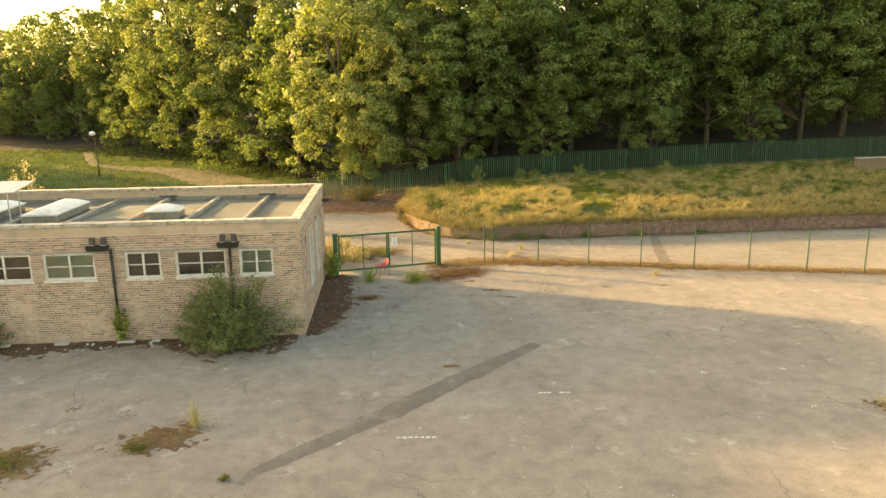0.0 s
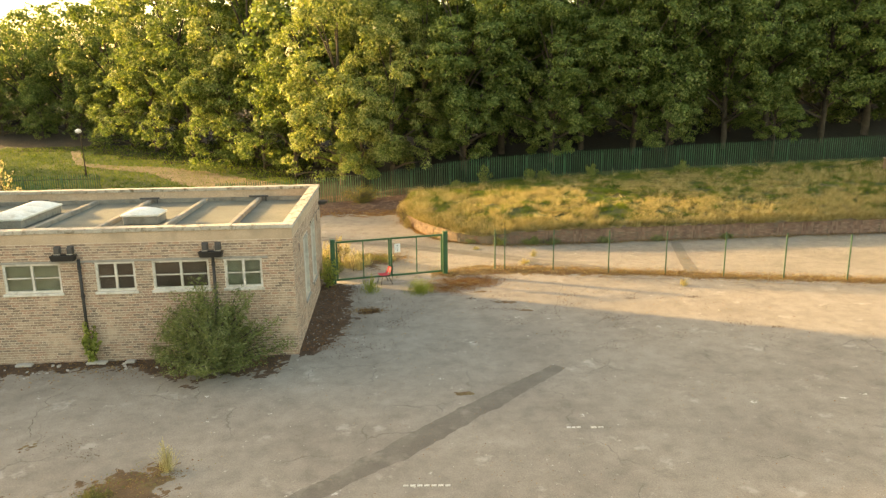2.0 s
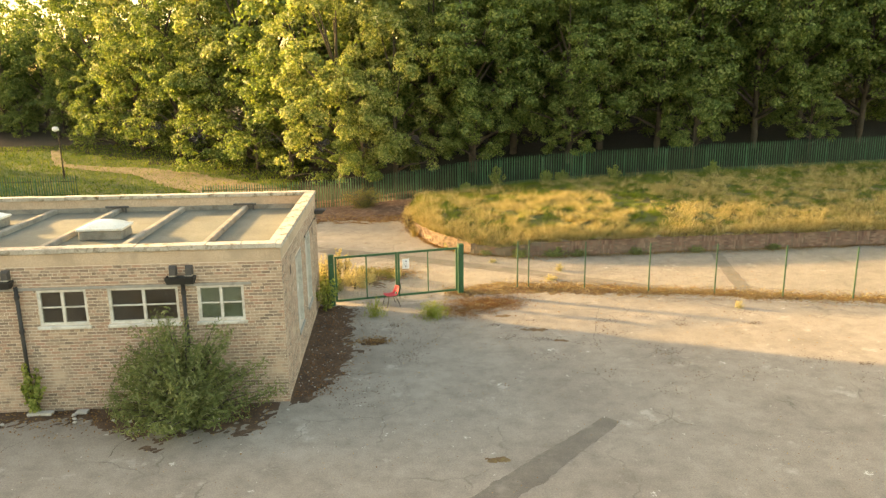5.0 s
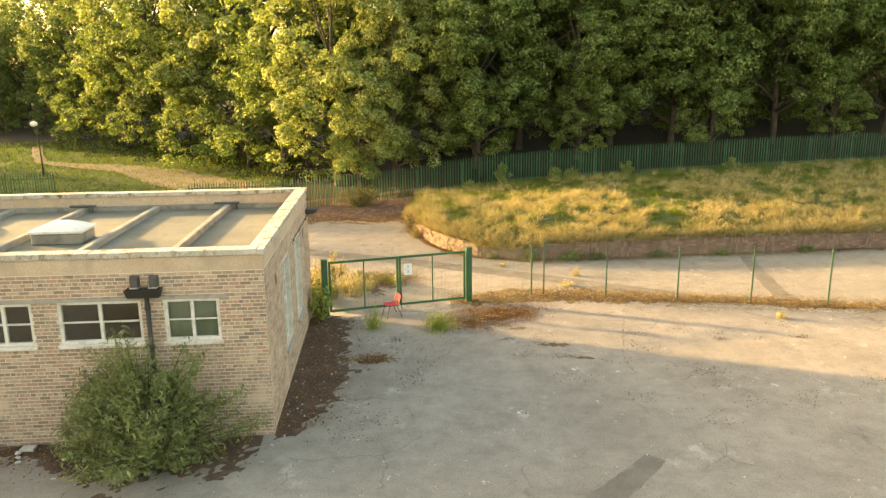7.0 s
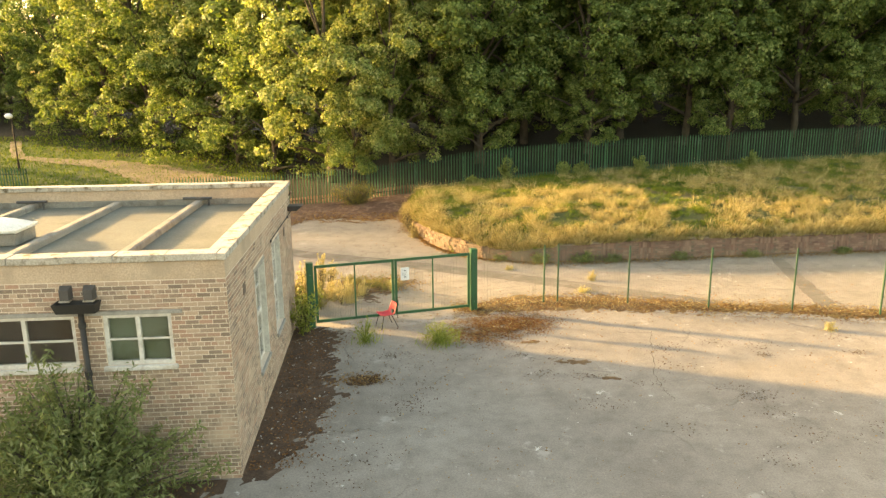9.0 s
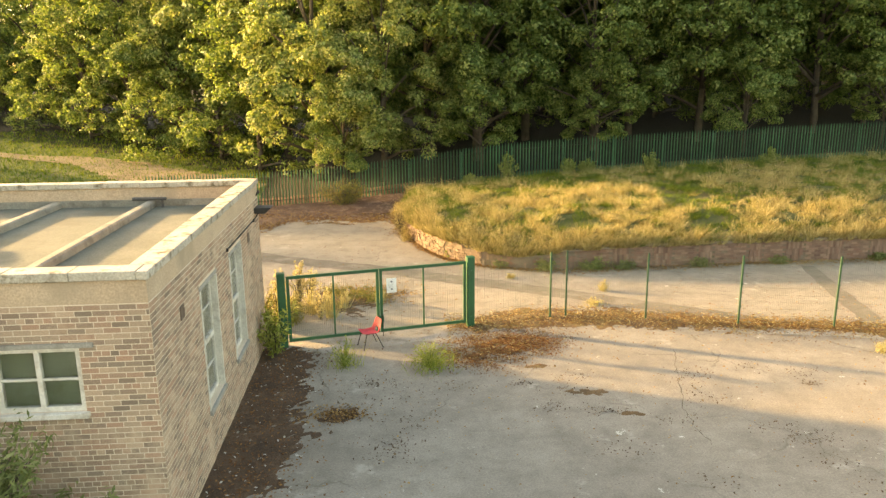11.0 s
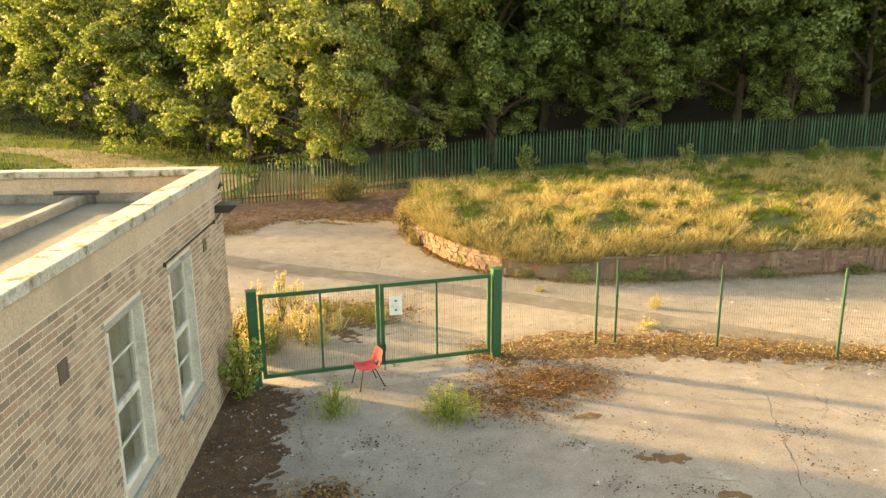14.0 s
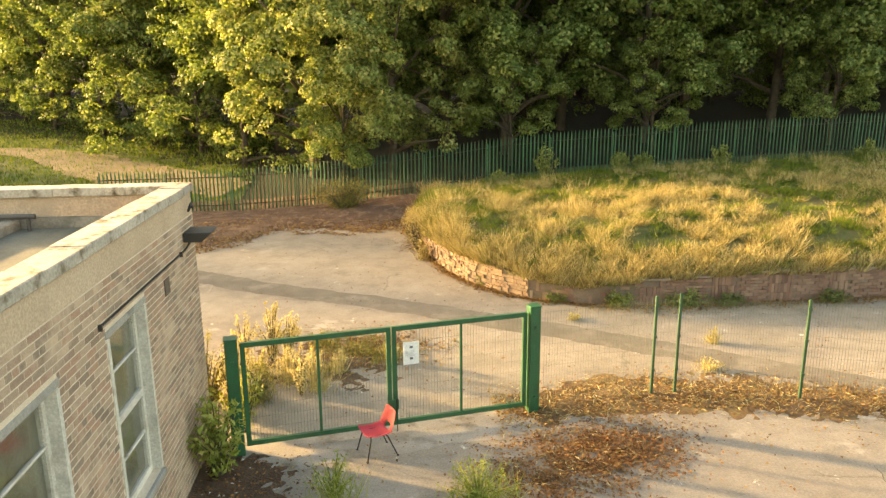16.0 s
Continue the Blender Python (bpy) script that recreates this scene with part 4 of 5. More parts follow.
for a, b in ((0.03, 2.43), (2.45, 4.86)):
    leaf = part("gate_leaf", frame_bm(b - a, 1.76, 0.075, 0.06, -0.03), GREEN_PAINT, gate)
    leaf.location = (a, 0, 0.13)
    w = b - a
    part("brace", block(w / 2 - 0.022, w / 2 + 0.022, -0.02, 0.02, 0.075, 1.685, 0.004), GREEN_PAINT, leaf)
    for u0, u1 in ((0.075, w / 2 - 0.022), (w / 2 + 0.022, w - 0.075)):
        bm = bmesh.new()
        wires(bm, u0, u1, 0.075, 1.685, 0.05, [0.075 + 0.2 * k for k in range(1, 9)], 0.0022)
        infill = part("mesh_infill", bm, WIRE, leaf)
bm = block(2.36, 2.54, -0.06, -0.034, 0.42, 0.6, 0.004)
part("lock_box", bm, GREEN_PAINT, gate)
bm = bmesh.new()
tube(bm, [(2.5, -0.07, 0.03), (2.5, -0.07, 0.62), (2.5, -0.12, 0.64)], [0.012, 0.012, 0.012], 6)
part("drop_bolt", bm, DARK_STEEL, gate)
sign = thing("gate_sign", "white rectangular notice with two dark marks on the gate", "sign", GATE @ pose(2.63, -0.05, 1.21))
part("plate", block(0, 0.27, -0.004, 0.004, 0, 0.4, 0.002), SIGN_WHITE, sign)
for x, z, w, h in ((0.11, 0.285, 0.055, 0.04), (0.11, 0.085, 0.055, 0.04)):
    part("mark", block(x, x + w, -0.008, -0.0045, z, z + h, 0.001), SIGN_INK, sign)
for k in range(5):
    part("text_bar", block(0.035, 0.2 - 0.02 * (k % 3), -0.006, -0.0045, 0.15 + 0.022 * k, 0.157 + 0.022 * k), GALVANISED, sign)

FZ = [0.0, 0.0, 0.0, 0.0, 0.03, 0.05, 0.1, 0.1, 0.1, 0.1, 0.1, 0.1]
posts = [(x, y, z) for x, y, z in zip(FENCE_X, FENCE_Z, FZ)]
mesh_fence = thing("mesh_fence", "green welded mesh fence on slim posts", "fence")
for i, (x, y, z) in enumerate(posts):
    if i:
        bm = block(-0.025, 0.025, -0.025, 0.025, -0.05, 1.96 if i != 2 else 1.99, 0.006)
        p = part("post", bm, FENCE_GREEN, mesh_fence)
        p.location = (x, y, z)
        if i + 1 < len(posts):
            p.rotation_euler.z = math.atan2(posts[i + 1][1] - y, posts[i + 1][0] - x)
        for k in (0.5, 1.15, 1.75):
            part("clip", block(-0.032, 0.032, -0.04, 0.01, k, k + 0.05), FENCE_GREEN, p)
    if i + 1 < len(posts):
        x2, y2, z2 = posts[i + 1]
        ln = math.hypot(x2 - x, y2 - y)
        bm = bmesh.new()
        wires(bm, 0.05, ln - 0.05, 0.06, 1.9, 0.05, [0.06 + 0.2 * k for k in range(10)], 0.0019, -0.03)
        q = part("mesh_panel", bm, WIRE, mesh_fence)
        q.matrix_basis = pose(x, y, (z + z2) / 2, 0, 0, math.degrees(math.atan2(y2 - y, x2 - x)))

# ---- palisade ----
pale_mesh = None


def pale():
    global pale_mesh
    if pale_mesh is None:
        bm = bmesh.new()
        prof = [(-0.034, -0.012), (-0.012, 0.012), (0.012, 0.012), (0.034, -0.012)]
        rows = []
        for z, k in ((0.0, 1.0), (1.72, 1.0), (1.82, 0.55), (1.88, 0.12)):
            rows.append([bm.verts.new((u * k, -w, z)) for u, w in prof])
        for a, b in zip(rows, rows[1:]):
            for i in range(3):
                bm.faces.new((a[i], a[i + 1], b[i + 1], b[i]))
        bmesh.ops.solidify(bm, geom=bm.faces[:], thickness=0.003)
        pale_mesh = bpy.data.meshes.new("pale")
        bm.to_mesh(pale_mesh)
        bm.free()
        pale_mesh.materials.append(PALE_GREEN)
    return pale_mesh


def palisade(x0, x1, base, y_of, label, group):
    ob = thing("palisade_fence", label, "fence", group=group)
    n = int((x1 - x0) / 2.75)
    for i in range(n):
        a, b = x0 + 2.75 * i, x0 + 2.75 * (i + 1)
        za, zb = float(base(a)), float(base(b))
        bm = block(-0.02, 0.02, 0.045, 0.09, -0.3, 1.68, 0.004)
        p = part("post", bm, PALE_GREEN, ob)
        p.location = (a, y_of(a), za)
        for h in (0.3, 1.5):
            bm = bmesh.new()
            box(bm, a + 0.05, b - 0.05, 0.003, 0.035, h, h + 0.038)
            for v in bm.verts:
                f = (v.co.x - a) / 2.75
                v.co.z += za + (zb - za) * f
                v.co.y += y_of(v.co.x)
            part("rail", bm, DARK_STEEL, ob)
        for k in range(17):
            x = a + 0.08 + k * 0.162
            q = new("pale", pale())
            q.parent = ob
            q.location = (x, y_of(x), za + (zb - za) * (x - a) / 2.75 + 0.02)


palisade(-11.5, 46.0, fence_base, lambda x: FENCE_Y, "tall green steel palisade fence below the trees", "palisade fences")
palisade(-34.0, -20.0, lambda x: 0.35, lambda x: 56.6, "green steel palisade fence on the grass slope", "palisade fences")

# ---- grassed bank behind its retaining wall ----
WALL_LINE = [(1.8, 52.6), (1.8, 48.8), (1.98, 45.6), (2.42, 43.9), (2.95, 42.6), (3.65, 41.6), (4.4, 40.9), (5.6, 40.3), (6.8, 40.1), (9.25, 40.05), (15, 40.2), (26, 40.5), (48, 41.0)]
BACK_LINE = [(2.4, 53.8), (2.6, 53.85), (2.9, 53.85), (3.1, 53.85), (3.5, 53.85), (4.0, 53.85), (4.8, 53.85), (5.9, 53.85), (7.0, 53.85), (9.4, 53.85), (15, 53.85), (26, 53.85), (48, 53.85)]
WALL_TOP = [0.12, 0.42, 0.74, 0.78, 0.8, 0.74, 0.6, 0.5, 0.66, 0.80, 0.82, 0.84, 0.9]


def arc(line):
    d = [0.0]
    for a, b in zip(line, line[1:]):
        d.append(d[-1] + math.hypot(b[0] - a[0], b[1] - a[1]))
    return d


ARC = arc(WALL_LINE)


def wall_at(s):
    return (float(np.interp(s, ARC, [p[0] for p in WALL_LINE])), float(np.interp(s, ARC, [p[1] for p in WALL_LINE])), float(np.interp(s, ARC, WALL_TOP)))


def bank_point(s, v):
    """s along the wall in metres, v 0 at the wall to 1 at the palisade."""
    x0, y0, z0 = (np.interp(s, ARC, [p[0] for p in WALL_LINE]), np.interp(s, ARC, [p[1] for p in WALL_LINE]), np.interp(s, ARC, WALL_TOP))
    x1, y1 = np.interp(s, ARC, [p[0] for p in BACK_LINE]), np.interp(s, ARC, [p[1] for p in BACK_LINE])
    x, y = x0 + (x1 - x0) * v, y0 + (y1 - y0) * v
    zb = fence_base(x1) + 0.04
    hump = 0.62 * np.sin(np.pi * np.clip(v, 0, 1) ** 0.62) * smooth_step(2, 9, s)
    z = (z0 - 0.02) * (1 - v) + zb * v + hump + (0.05 * wobble(x, y, 0.6) + 0.09 * wobble(x, y, 1.3, 4.0) + 0.06 * wobble(x, y, 2.6, 1.0)) * smooth_step(0.03, 0.14, v) * smooth_step(1.0, 0.9, v)
    return x, y, z


S = np.linspace(0, ARC[-1], 240)
V = np.linspace(0.02, 1, 60)
SS, VV = np.meshgrid(S, V)
bx, by, bz = bank_point(SS, VV)
idx = np.arange(SS.size).reshape(SS.shape)
mesh = bpy.data.meshes.new("grass_bank")
mesh.from_pydata(np.stack([bx, by, bz], -1).reshape(-1, 3).tolist(), [], np.stack([idx[:-1, :-1], idx[:-1, 1:], idx[1:, 1:], idx[1:, :-1]], -1).reshape(-1, 4).tolist())
mesh.polygons.foreach_set("use_smooth", [True] * len(mesh.polygons))
tagged(link("grass_bank", mesh, BANK_TURF), "sloping bank of rough dry grass", "grass bank", kind="structure")

core = bmesh.new()
prev = None
for s in np.arange(0.0, ARC[-1], 0.4):
    x, y, z = wall_at(s)
    x2, y2, _ = wall_at(s + 0.1)
    d = Vector((x2 - x, y2 - y, 0)).normalized()
    inn = Vector((-d.y, d.x, 0))
    ring = [core.verts.new(Vector((x, y, h)) + inn * o) for o, h in ((0.03, -0.1), (0.03, z - 0.03), (0.36, z - 0.03), (0.36, -0.1))]
    if prev:
        for i in range(4):
            core.faces.new((prev[i], ring[i], ring[(i + 1) % 4], prev[(i + 1) % 4]))
    prev = ring
bmesh.ops.recalc_face_normals(core, faces=core.faces[:])
retaining = tagged(part("retaining_wall", core, WALL_CORE), "low red sandstone brick retaining wall, broken in places", "wall", kind="structure")


def retaining_bricks():
    rng = random.Random(31)
    rest, rubble = bmesh.new(), bmesh.new()
    count = 0
    shared = None
    s = 0.0
    panel = 0
    while s < ARC[-1] - 1:
        upright = panel % 2 == 1 and s > 12
        broken = 11.2 < s < 14.6
        wide = rng.uniform(0.42, 0.72) if upright else rng.uniform(0.7, 1.5)
        if s < 12.0:
            wide = rng.uniform(0.9, 1.4)
            upright = False
        rows = [(u, h, w, t) for u, h, w, t in ([(a, b, 0.075, 0.235) for a in np.arange(0, wide, 0.085) for b in np.arange(0, 1.0, 0.245)] if upright else
                [(a + (0.12 if int(b / 0.085) % 2 else 0), b, 0.225, 0.075) for a in np.arange(0, wide, 0.237) for b in np.arange(0, 1.0, 0.085)])]
        if s < 12.0:
            rows, h = [], 0.0
            while h < 1.0:
                t, u = rng.uniform(0.06, 0.12), rng.uniform(-0.1, 0.0)
                while u < wide:
                    w = rng.uniform(0.07, 0.24)
                    rows.append((u, h, min(w, wide - u + 0.05) - 0.015, t - 0.014))
                    u += w
                h += t
        for u, h, w, t in rows:
            x, y, z = wall_at(s + u)
            if h + t > z + 0.02 - (rng.uniform(0, 0.4) if broken else rng.uniform(0, 0.12) if s < 12.0 else 0) or u + w > wide + 0.1:
                continue
            if rng.random() < (0.3 if broken else 0.06 if s < 12.0 else 0.012):
                continue
            x2, y2, _ = wall_at(s + u + w)
            turn = math.degrees(math.atan2(y2 - y, x2 - x))
            m = pose(x, y, h, 0, 0, turn)
            out = rng.uniform(-0.012, 0.012) * (2.6 if s < 12 else 1.0)
            if s < 11:
                m = m @ pose(0, 0, 0, 0, rng.uniform(-5, 5), rng.uniform(-5, 5))
            if not upright and 12.0 < s < 30 and count < 300 and abs(w - 0.225) < 0.01:
                if shared is None:
                    b2 = block(0, 0.225, 0, 0.09, 0, 0.075)
                    shared = bpy.data.meshes.new("brick")
                    b2.to_mesh(shared)
                    b2.free()
                    shared.materials.append(WALL_BRICK)
                ob = new("brick", shared)
                ob.parent = retaining
                ob.matrix_basis = m @ pose(0, out, 0)
                count += 1
            else:
                box(rubble if s < 13.0 else rest, 0, w, out, 0.09, 0, t, m)
        s += wide
        panel += 1
    ob = part("bricks", rest, WALL_BRICK, retaining, "red and buff sandstone bricks in changing bond")
    ob["kind"] = "stuff"
    ob = part("rubble_stones", rubble, RUBBLE, retaining, "pale buff rubble stones")
    ob["kind"] = "stuff"


retaining_bricks()
cap = thing("wall_coping", "flat worn stone coping on the retaining wall", "coping", kind="structure")
rng = random.Random(8)
s = 15.3
while s < ARC[-1] - 2:
    x, y, z = wall_at(s)
    x2, y2, z2 = wall_at(s + 0.9)
    if not 21.5 < s < 24.2:
        q = part("coping_stone", block(0.0, 0.89, -0.03, 0.4, 0, 0.06, 0.01), WALL_CAP, cap)
        q.matrix_basis = pose(x, y, z - 0.025, 0, 0, math.degrees(math.atan2(y2 - y, x2 - x)))
    s += 0.9
planter = thing("brick_planter", "low brick planter wall at the top of the bank", "planter", pose(34.1, 49.4, 2.1))
part("wall", block(0, 5.0, 0, 0.3, -0.3, 0.95), RUBBLE, planter)
part("cap", block(-0.05, 5.05, -0.05, 0.35, 0.955, 1.03, 0.015), COPING, planter)


# ---- trees ----
def crown_blobs(rng, r, h, low, count):
    """Centres and sizes of the leaf masses that make up a crown."""
    out = []
    for i in range(count):
        a = i * 2.4 + rng.uniform(-0.5, 0.5)
        v = (i + rng.uniform(0, 1)) / count
        prof = math.sin(math.pi * (0.24 + 0.70 * v)) ** 0.55
        k = r * prof * rng.uniform(0.62, 0.95)
        out.append(((k * math.cos(a), k * math.sin(a), low + (h - low) * v), r * rng.uniform(0.2, 0.4)))
    return out


def make_tree(name, seed, r, h, low, count, leaves, size, bough, material, label):
    rng = np.random.default_rng(seed)
    prng = random.Random(seed)
    ob = thing(name, label, "tree", group="woodland trees")
    blobs = crown_blobs(prng, r, h, low, count)
    bm = bmesh.new()
    lean = prng.uniform(-0.3, 0.3)
    tube(bm, [(0, 0, -0.6), (0.05, 0, 0.8), (lean * 0.4, 0.1, h * 0.35), (lean, -0.1, h * 0.62), (lean * 1.2, 0, h * 0.86)], [r * 0.075, r * 0.055, r * 0.045, r * 0.03, r * 0.01], 9)
    for (x, y, z), b in blobs[::2]:
        z0 = max(low * 0.6, z * 0.62)
        f = z0 / h
        tube(bm, [(lean * f, 0, z0), (x * 0.5, y * 0.5, (z0 + z) / 2 + 0.2), (x, y, z)], [r * 0.026, r * 0.016, r * 0.005], 5)
    part("trunk", bm, BARK, ob, smooth=True)
    # each leaf mass is made of boughs, each bough of leaves on its upper and outer side
    boughs = []
    for (x, y, z), b in blobs:
        for k in range(max(7, int(2.6 * (b / bough) ** 2))):
            d = np.array([x, y, 0.3 * r]) / r * 0.6 + rng.normal(0, 1, 3)
            d /= np.linalg.norm(d)
            if d[2] > -0.45:
                c = np.array([x, y, z]) + d * b * rng.uniform(0.72, 1.05) * np.array([1, 1, 0.82])
                boughs.append((c, d, bough * rng.uniform(0.6, 1.35)))
    total = sum(w * w for _, _, w in boughs)
    cs, ns = [], []
    for c, d, w in boughs:
        n = int(leaves * w * w / total)
        e = unit(rng.normal(0, 1, (n, 3)) + d * 0.55 + np.array([[0, 0, 0.45]]))
        rad = w * rng.uniform(0.35, 1.0, (n, 1)) ** 0.5
        cs.append(c + e * rad * np.array([[1.1, 1.1, 0.72]]))
        ns.append(e + np.array([[0, 0, 0.35]]))
    q = leaf_quads(rng, np.concatenate(cs), np.concatenate(ns), size, size * 0.8, 0.12, 0.6)
    crown = polys_mesh("crown", q, 4)
    link("crown", crown, material, ob)
    return ob


KINDS = [
    make_tree("tree", 1, 4.6, 13.5, 2.7, 32, 26000, 0.195, 0.55, LEAF_A, "broad green oak tree in full leaf at the woodland edge"),
    make_tree("tree", 2, 4.2, 12.5, 1.2, 32, 34000, 0.17, 0.5, LEAF_B, "yellow-green sycamore tree in full leaf"),
    make_tree("tree", 3, 5.0, 15.0, 3.7, 34, 24000, 0.21, 0.6, LEAF_A, "tall dark green oak tree in full leaf"),
    make_tree("tree", 4, 5.6, 17.0, 3.4, 40, 7500, 0.45, 0.9, LEAF_A, "tall woodland tree with a dense lumpy crown"),
    make_tree("tree", 5, 3.4, 8.5, 0.2, 30, 12500, 0.175, 0.4, LEAF_A, "bushy young sycamore with leaves down to the ground"),
    make_tree("tree", 6, 2.5, 6.6, 1.5, 22, 16000, 0.135, 0.36, LEAF_A, "young maple with leafy boughs hanging over the palisade"),
]
SPOTS = [
    # beside and behind the palisade
    (1, -2.9, 58.4, 1.08), (1, 0.9, 56.6, 0.8), (0, 3.6, 59.4, 1.0), (0, 6.2, 57.6, 0.95), (2, 9.6, 60.2, 1.0), (0, 12.9, 57.2, 0.85), (2, 15.8, 59.6, 1.0),
    (0, 19.4, 57.6, 0.9), (2, 23.0, 59.6, 1.0), (0, 26.6, 58.0, 0.95), (2, 30.6, 59.4, 1.0), (0, 34.6, 58.2, 1.0), (2, 39.0, 59.6, 1.05), (3, 43.5, 58.8, 0.85), (3, 48.5, 60.0, 0.95),
    # young trees leaning over the palisade
    (5, -1.3, 55.7, 0.8), (5, 6.3, 55.9, 1.0), (5, 12.7, 55.4, 0.95), (5, 21.2, 55.5, 1.0), (5, 29.5, 55.8, 1.0),
    # second row
    (3, -5.4, 64.6, 1.0), (3, 0.4, 65.4, 1.05), (3, 6.0, 66.0, 1.0), (3, 11.8, 65.4, 1.0), (3, 17.6, 66.0, 1.0), (3, 23.4, 66.0, 1.0), (3, 29.0, 66.0, 1.0), (3, 35.0, 66.0, 1.0), (3, 41.0, 66.5, 1.0), (3, 47.0, 67.0, 1.0), (3, 53.5, 66.0, 1.0),
    # third row up the hill
    (3, -9.0, 73.5, 1.15), (3, -1.5, 74.0, 1.2), (3, 7.0, 74.5, 1.2), (3, 15.5, 74.5, 1.2), (3, 24.0, 74.5, 1.2), (3, 32.5, 75.0, 1.2), (3, 41.0, 75.0, 1.2), (3, 50.0, 75.0, 1.2), (3, 59.0, 74.0, 1.2),
    # edge of the wood along the path
    (4, -6.8, 61.4, 1.0), (4, -9.9, 65.0, 1.0), (4, -13.2, 67.8, 1.05), (4, -17.2, 70.4, 1.05), (4, -21.2, 73.0, 1.1), (4, -24.4, 76.0, 1.0),
    (1, -11.2, 69.6, 1.15), (0, -15.5, 73.4, 1.15), (1, -20.0, 77.0, 1.15), (3, -16.0, 81.0, 1.05), (3, -24.5, 83.5, 0.95), (0, -27.5, 81.0, 0.95),
    # across the path
    (4, -33.5, 83.5, 1.1), (4, -38.0, 84.5, 1.1), (3, -35.0, 89.5, 0.84), (4, -30.5, 87.0, 0.9), (4, -36.0, 86.0, 0.7), (4, -41.0, 88.5, 0.75), (4, -46.0, 90.5, 0.8), (4, -51.5, 93.5, 0.8), (3, -56.5, 99.0, 0.56), (4, -60.0, 96.0, 1.0), (4, -43.0, 87.0, 1.1), (3, -41.0, 95.0, 0.74), (4, -49.0, 90.0, 1.1), (3, -30.0, 92.0, 0.9), (3, -47.5, 99.5, 0.66), (3, -53.0, 103.0, 0.6), (4, -55.0, 93.0, 1.1),
    # lower trees farther west on the slope, unseen, added to shade the road
    (4, -45.0, 64.8, 1.12), (4, -44.0, 69.6, 1.12), (4, -47.0, 60.2, 1.0), (4, -52.0, 69.0, 0.95),
    # thicket between the rows
    (4, 3.4, 62.4, 0.8), (4, 8.0, 61.8, 0.7), (4, 11.6, 62.6, 0.75), (4, 15.0, 62.0, 0.7), (4, 18.4, 62.4, 0.8), (4, 21.8, 61.8, 0.7), (4, 25.2, 62.4, 0.8), (4, 28.8, 61.8, 0.75), (4, 32.4, 62.4, 0.8), (4, 36.4, 61.8, 0.75), (4, 40.4, 62.4, 0.8),
    (4, 44.5, 62.2, 0.8), (3, 14.0, 70.0, 0.6), (3, 26.0, 70.0, 0.6), (3, 38.0, 70.0, 0.6),
    # undergrowth at the far edge of the slope
    (4, -27.2, 79.5, 0.5), (4, -31.0, 80.8, 0.5), (4, -35.2, 81.4, 0.55), (4, -39.6, 82.2, 0.55), (4, -44.4, 83.4, 0.6), (4, -49.6, 85.4, 0.6), (4, -55.0, 88.0, 0.65),
]
prng = random.Random(77)
used = set()
for kind, x, y, k in SPOTS:
    z = float(land(x, y))
    m = Matrix.LocRotScale((x, y, z), Euler((0, 0, prng.uniform(0, math.tau))), (k * prng.uniform(0.95, 1.05), k * prng.uniform(0.95, 1.05), k * prng.uniform(0.94, 1.06)))
    if kind in used:
        copy_thing(KINDS[kind], m)
    else:
        KINDS[kind].matrix_basis = m
        used.add(kind)


# ---- grass ----
def bank_grass(name, tufts, per, seed, tall, wide, reach, material, label, keep, near=1.15):
    """Tussocks over the bank, thick or thin as keep says: tall in the middle, falling outward."""
    rng = np.random.default_rng(seed)
    s = rng.uniform(1.0, 46.0, tufts * 8)
    v = rng.uniform(0.0, 1.0, tufts * 8) ** near
    x, y, z = bank_point(s, v)
    ok = keep(x, y, v) > rng.uniform(0, 1, len(x))
    x, y, z = x[ok][:tufts], y[ok][:tufts], z[ok][:tufts]
    size = tall * rng.uniform(0.4, 1.0, len(x)) ** 1.3 * 1.75
    sway = np.stack([rng.normal(0.05, 0.16, len(x)), rng.normal(-0.1, 0.16, len(x))], 1)
    roots = np.repeat(np.stack([x, y, z - 0.04], 1), per, 0)
    size, sway = np.repeat(size, per), np.repeat(sway, per, 0)
    ang, rad = rng.uniform(0, math.tau, len(roots)), np.sqrt(rng.uniform(0, 1, len(roots)))
    out = np.stack([np.cos(ang), np.sin(ang)], 1)
    roots[:, :2] += out * (rad * reach)[:, None]
    high = size * (1.05 - 0.5 * rad ** 2) * rng.uniform(0.6, 1.15, len(roots))
    turn = rng.uniform(0, math.tau, len(roots))
    side = np.stack([np.cos(turn), np.sin(turn), 0 * turn], 1) * (wide * rng.uniform(0.5, 1.4, len(roots)))[:, None]
    tip = roots + np.concatenate([(out * rad[:, None] * 0.9 + sway + rng.normal(0, 0.36, (len(roots), 2))) * high[:, None], high[:, None]], 1)
    ob = link(name, polys_mesh(name, np.stack([roots - side, roots + side, tip], 1), 3), material)
    return tagged(ob, label, "grass", kind="stuff")


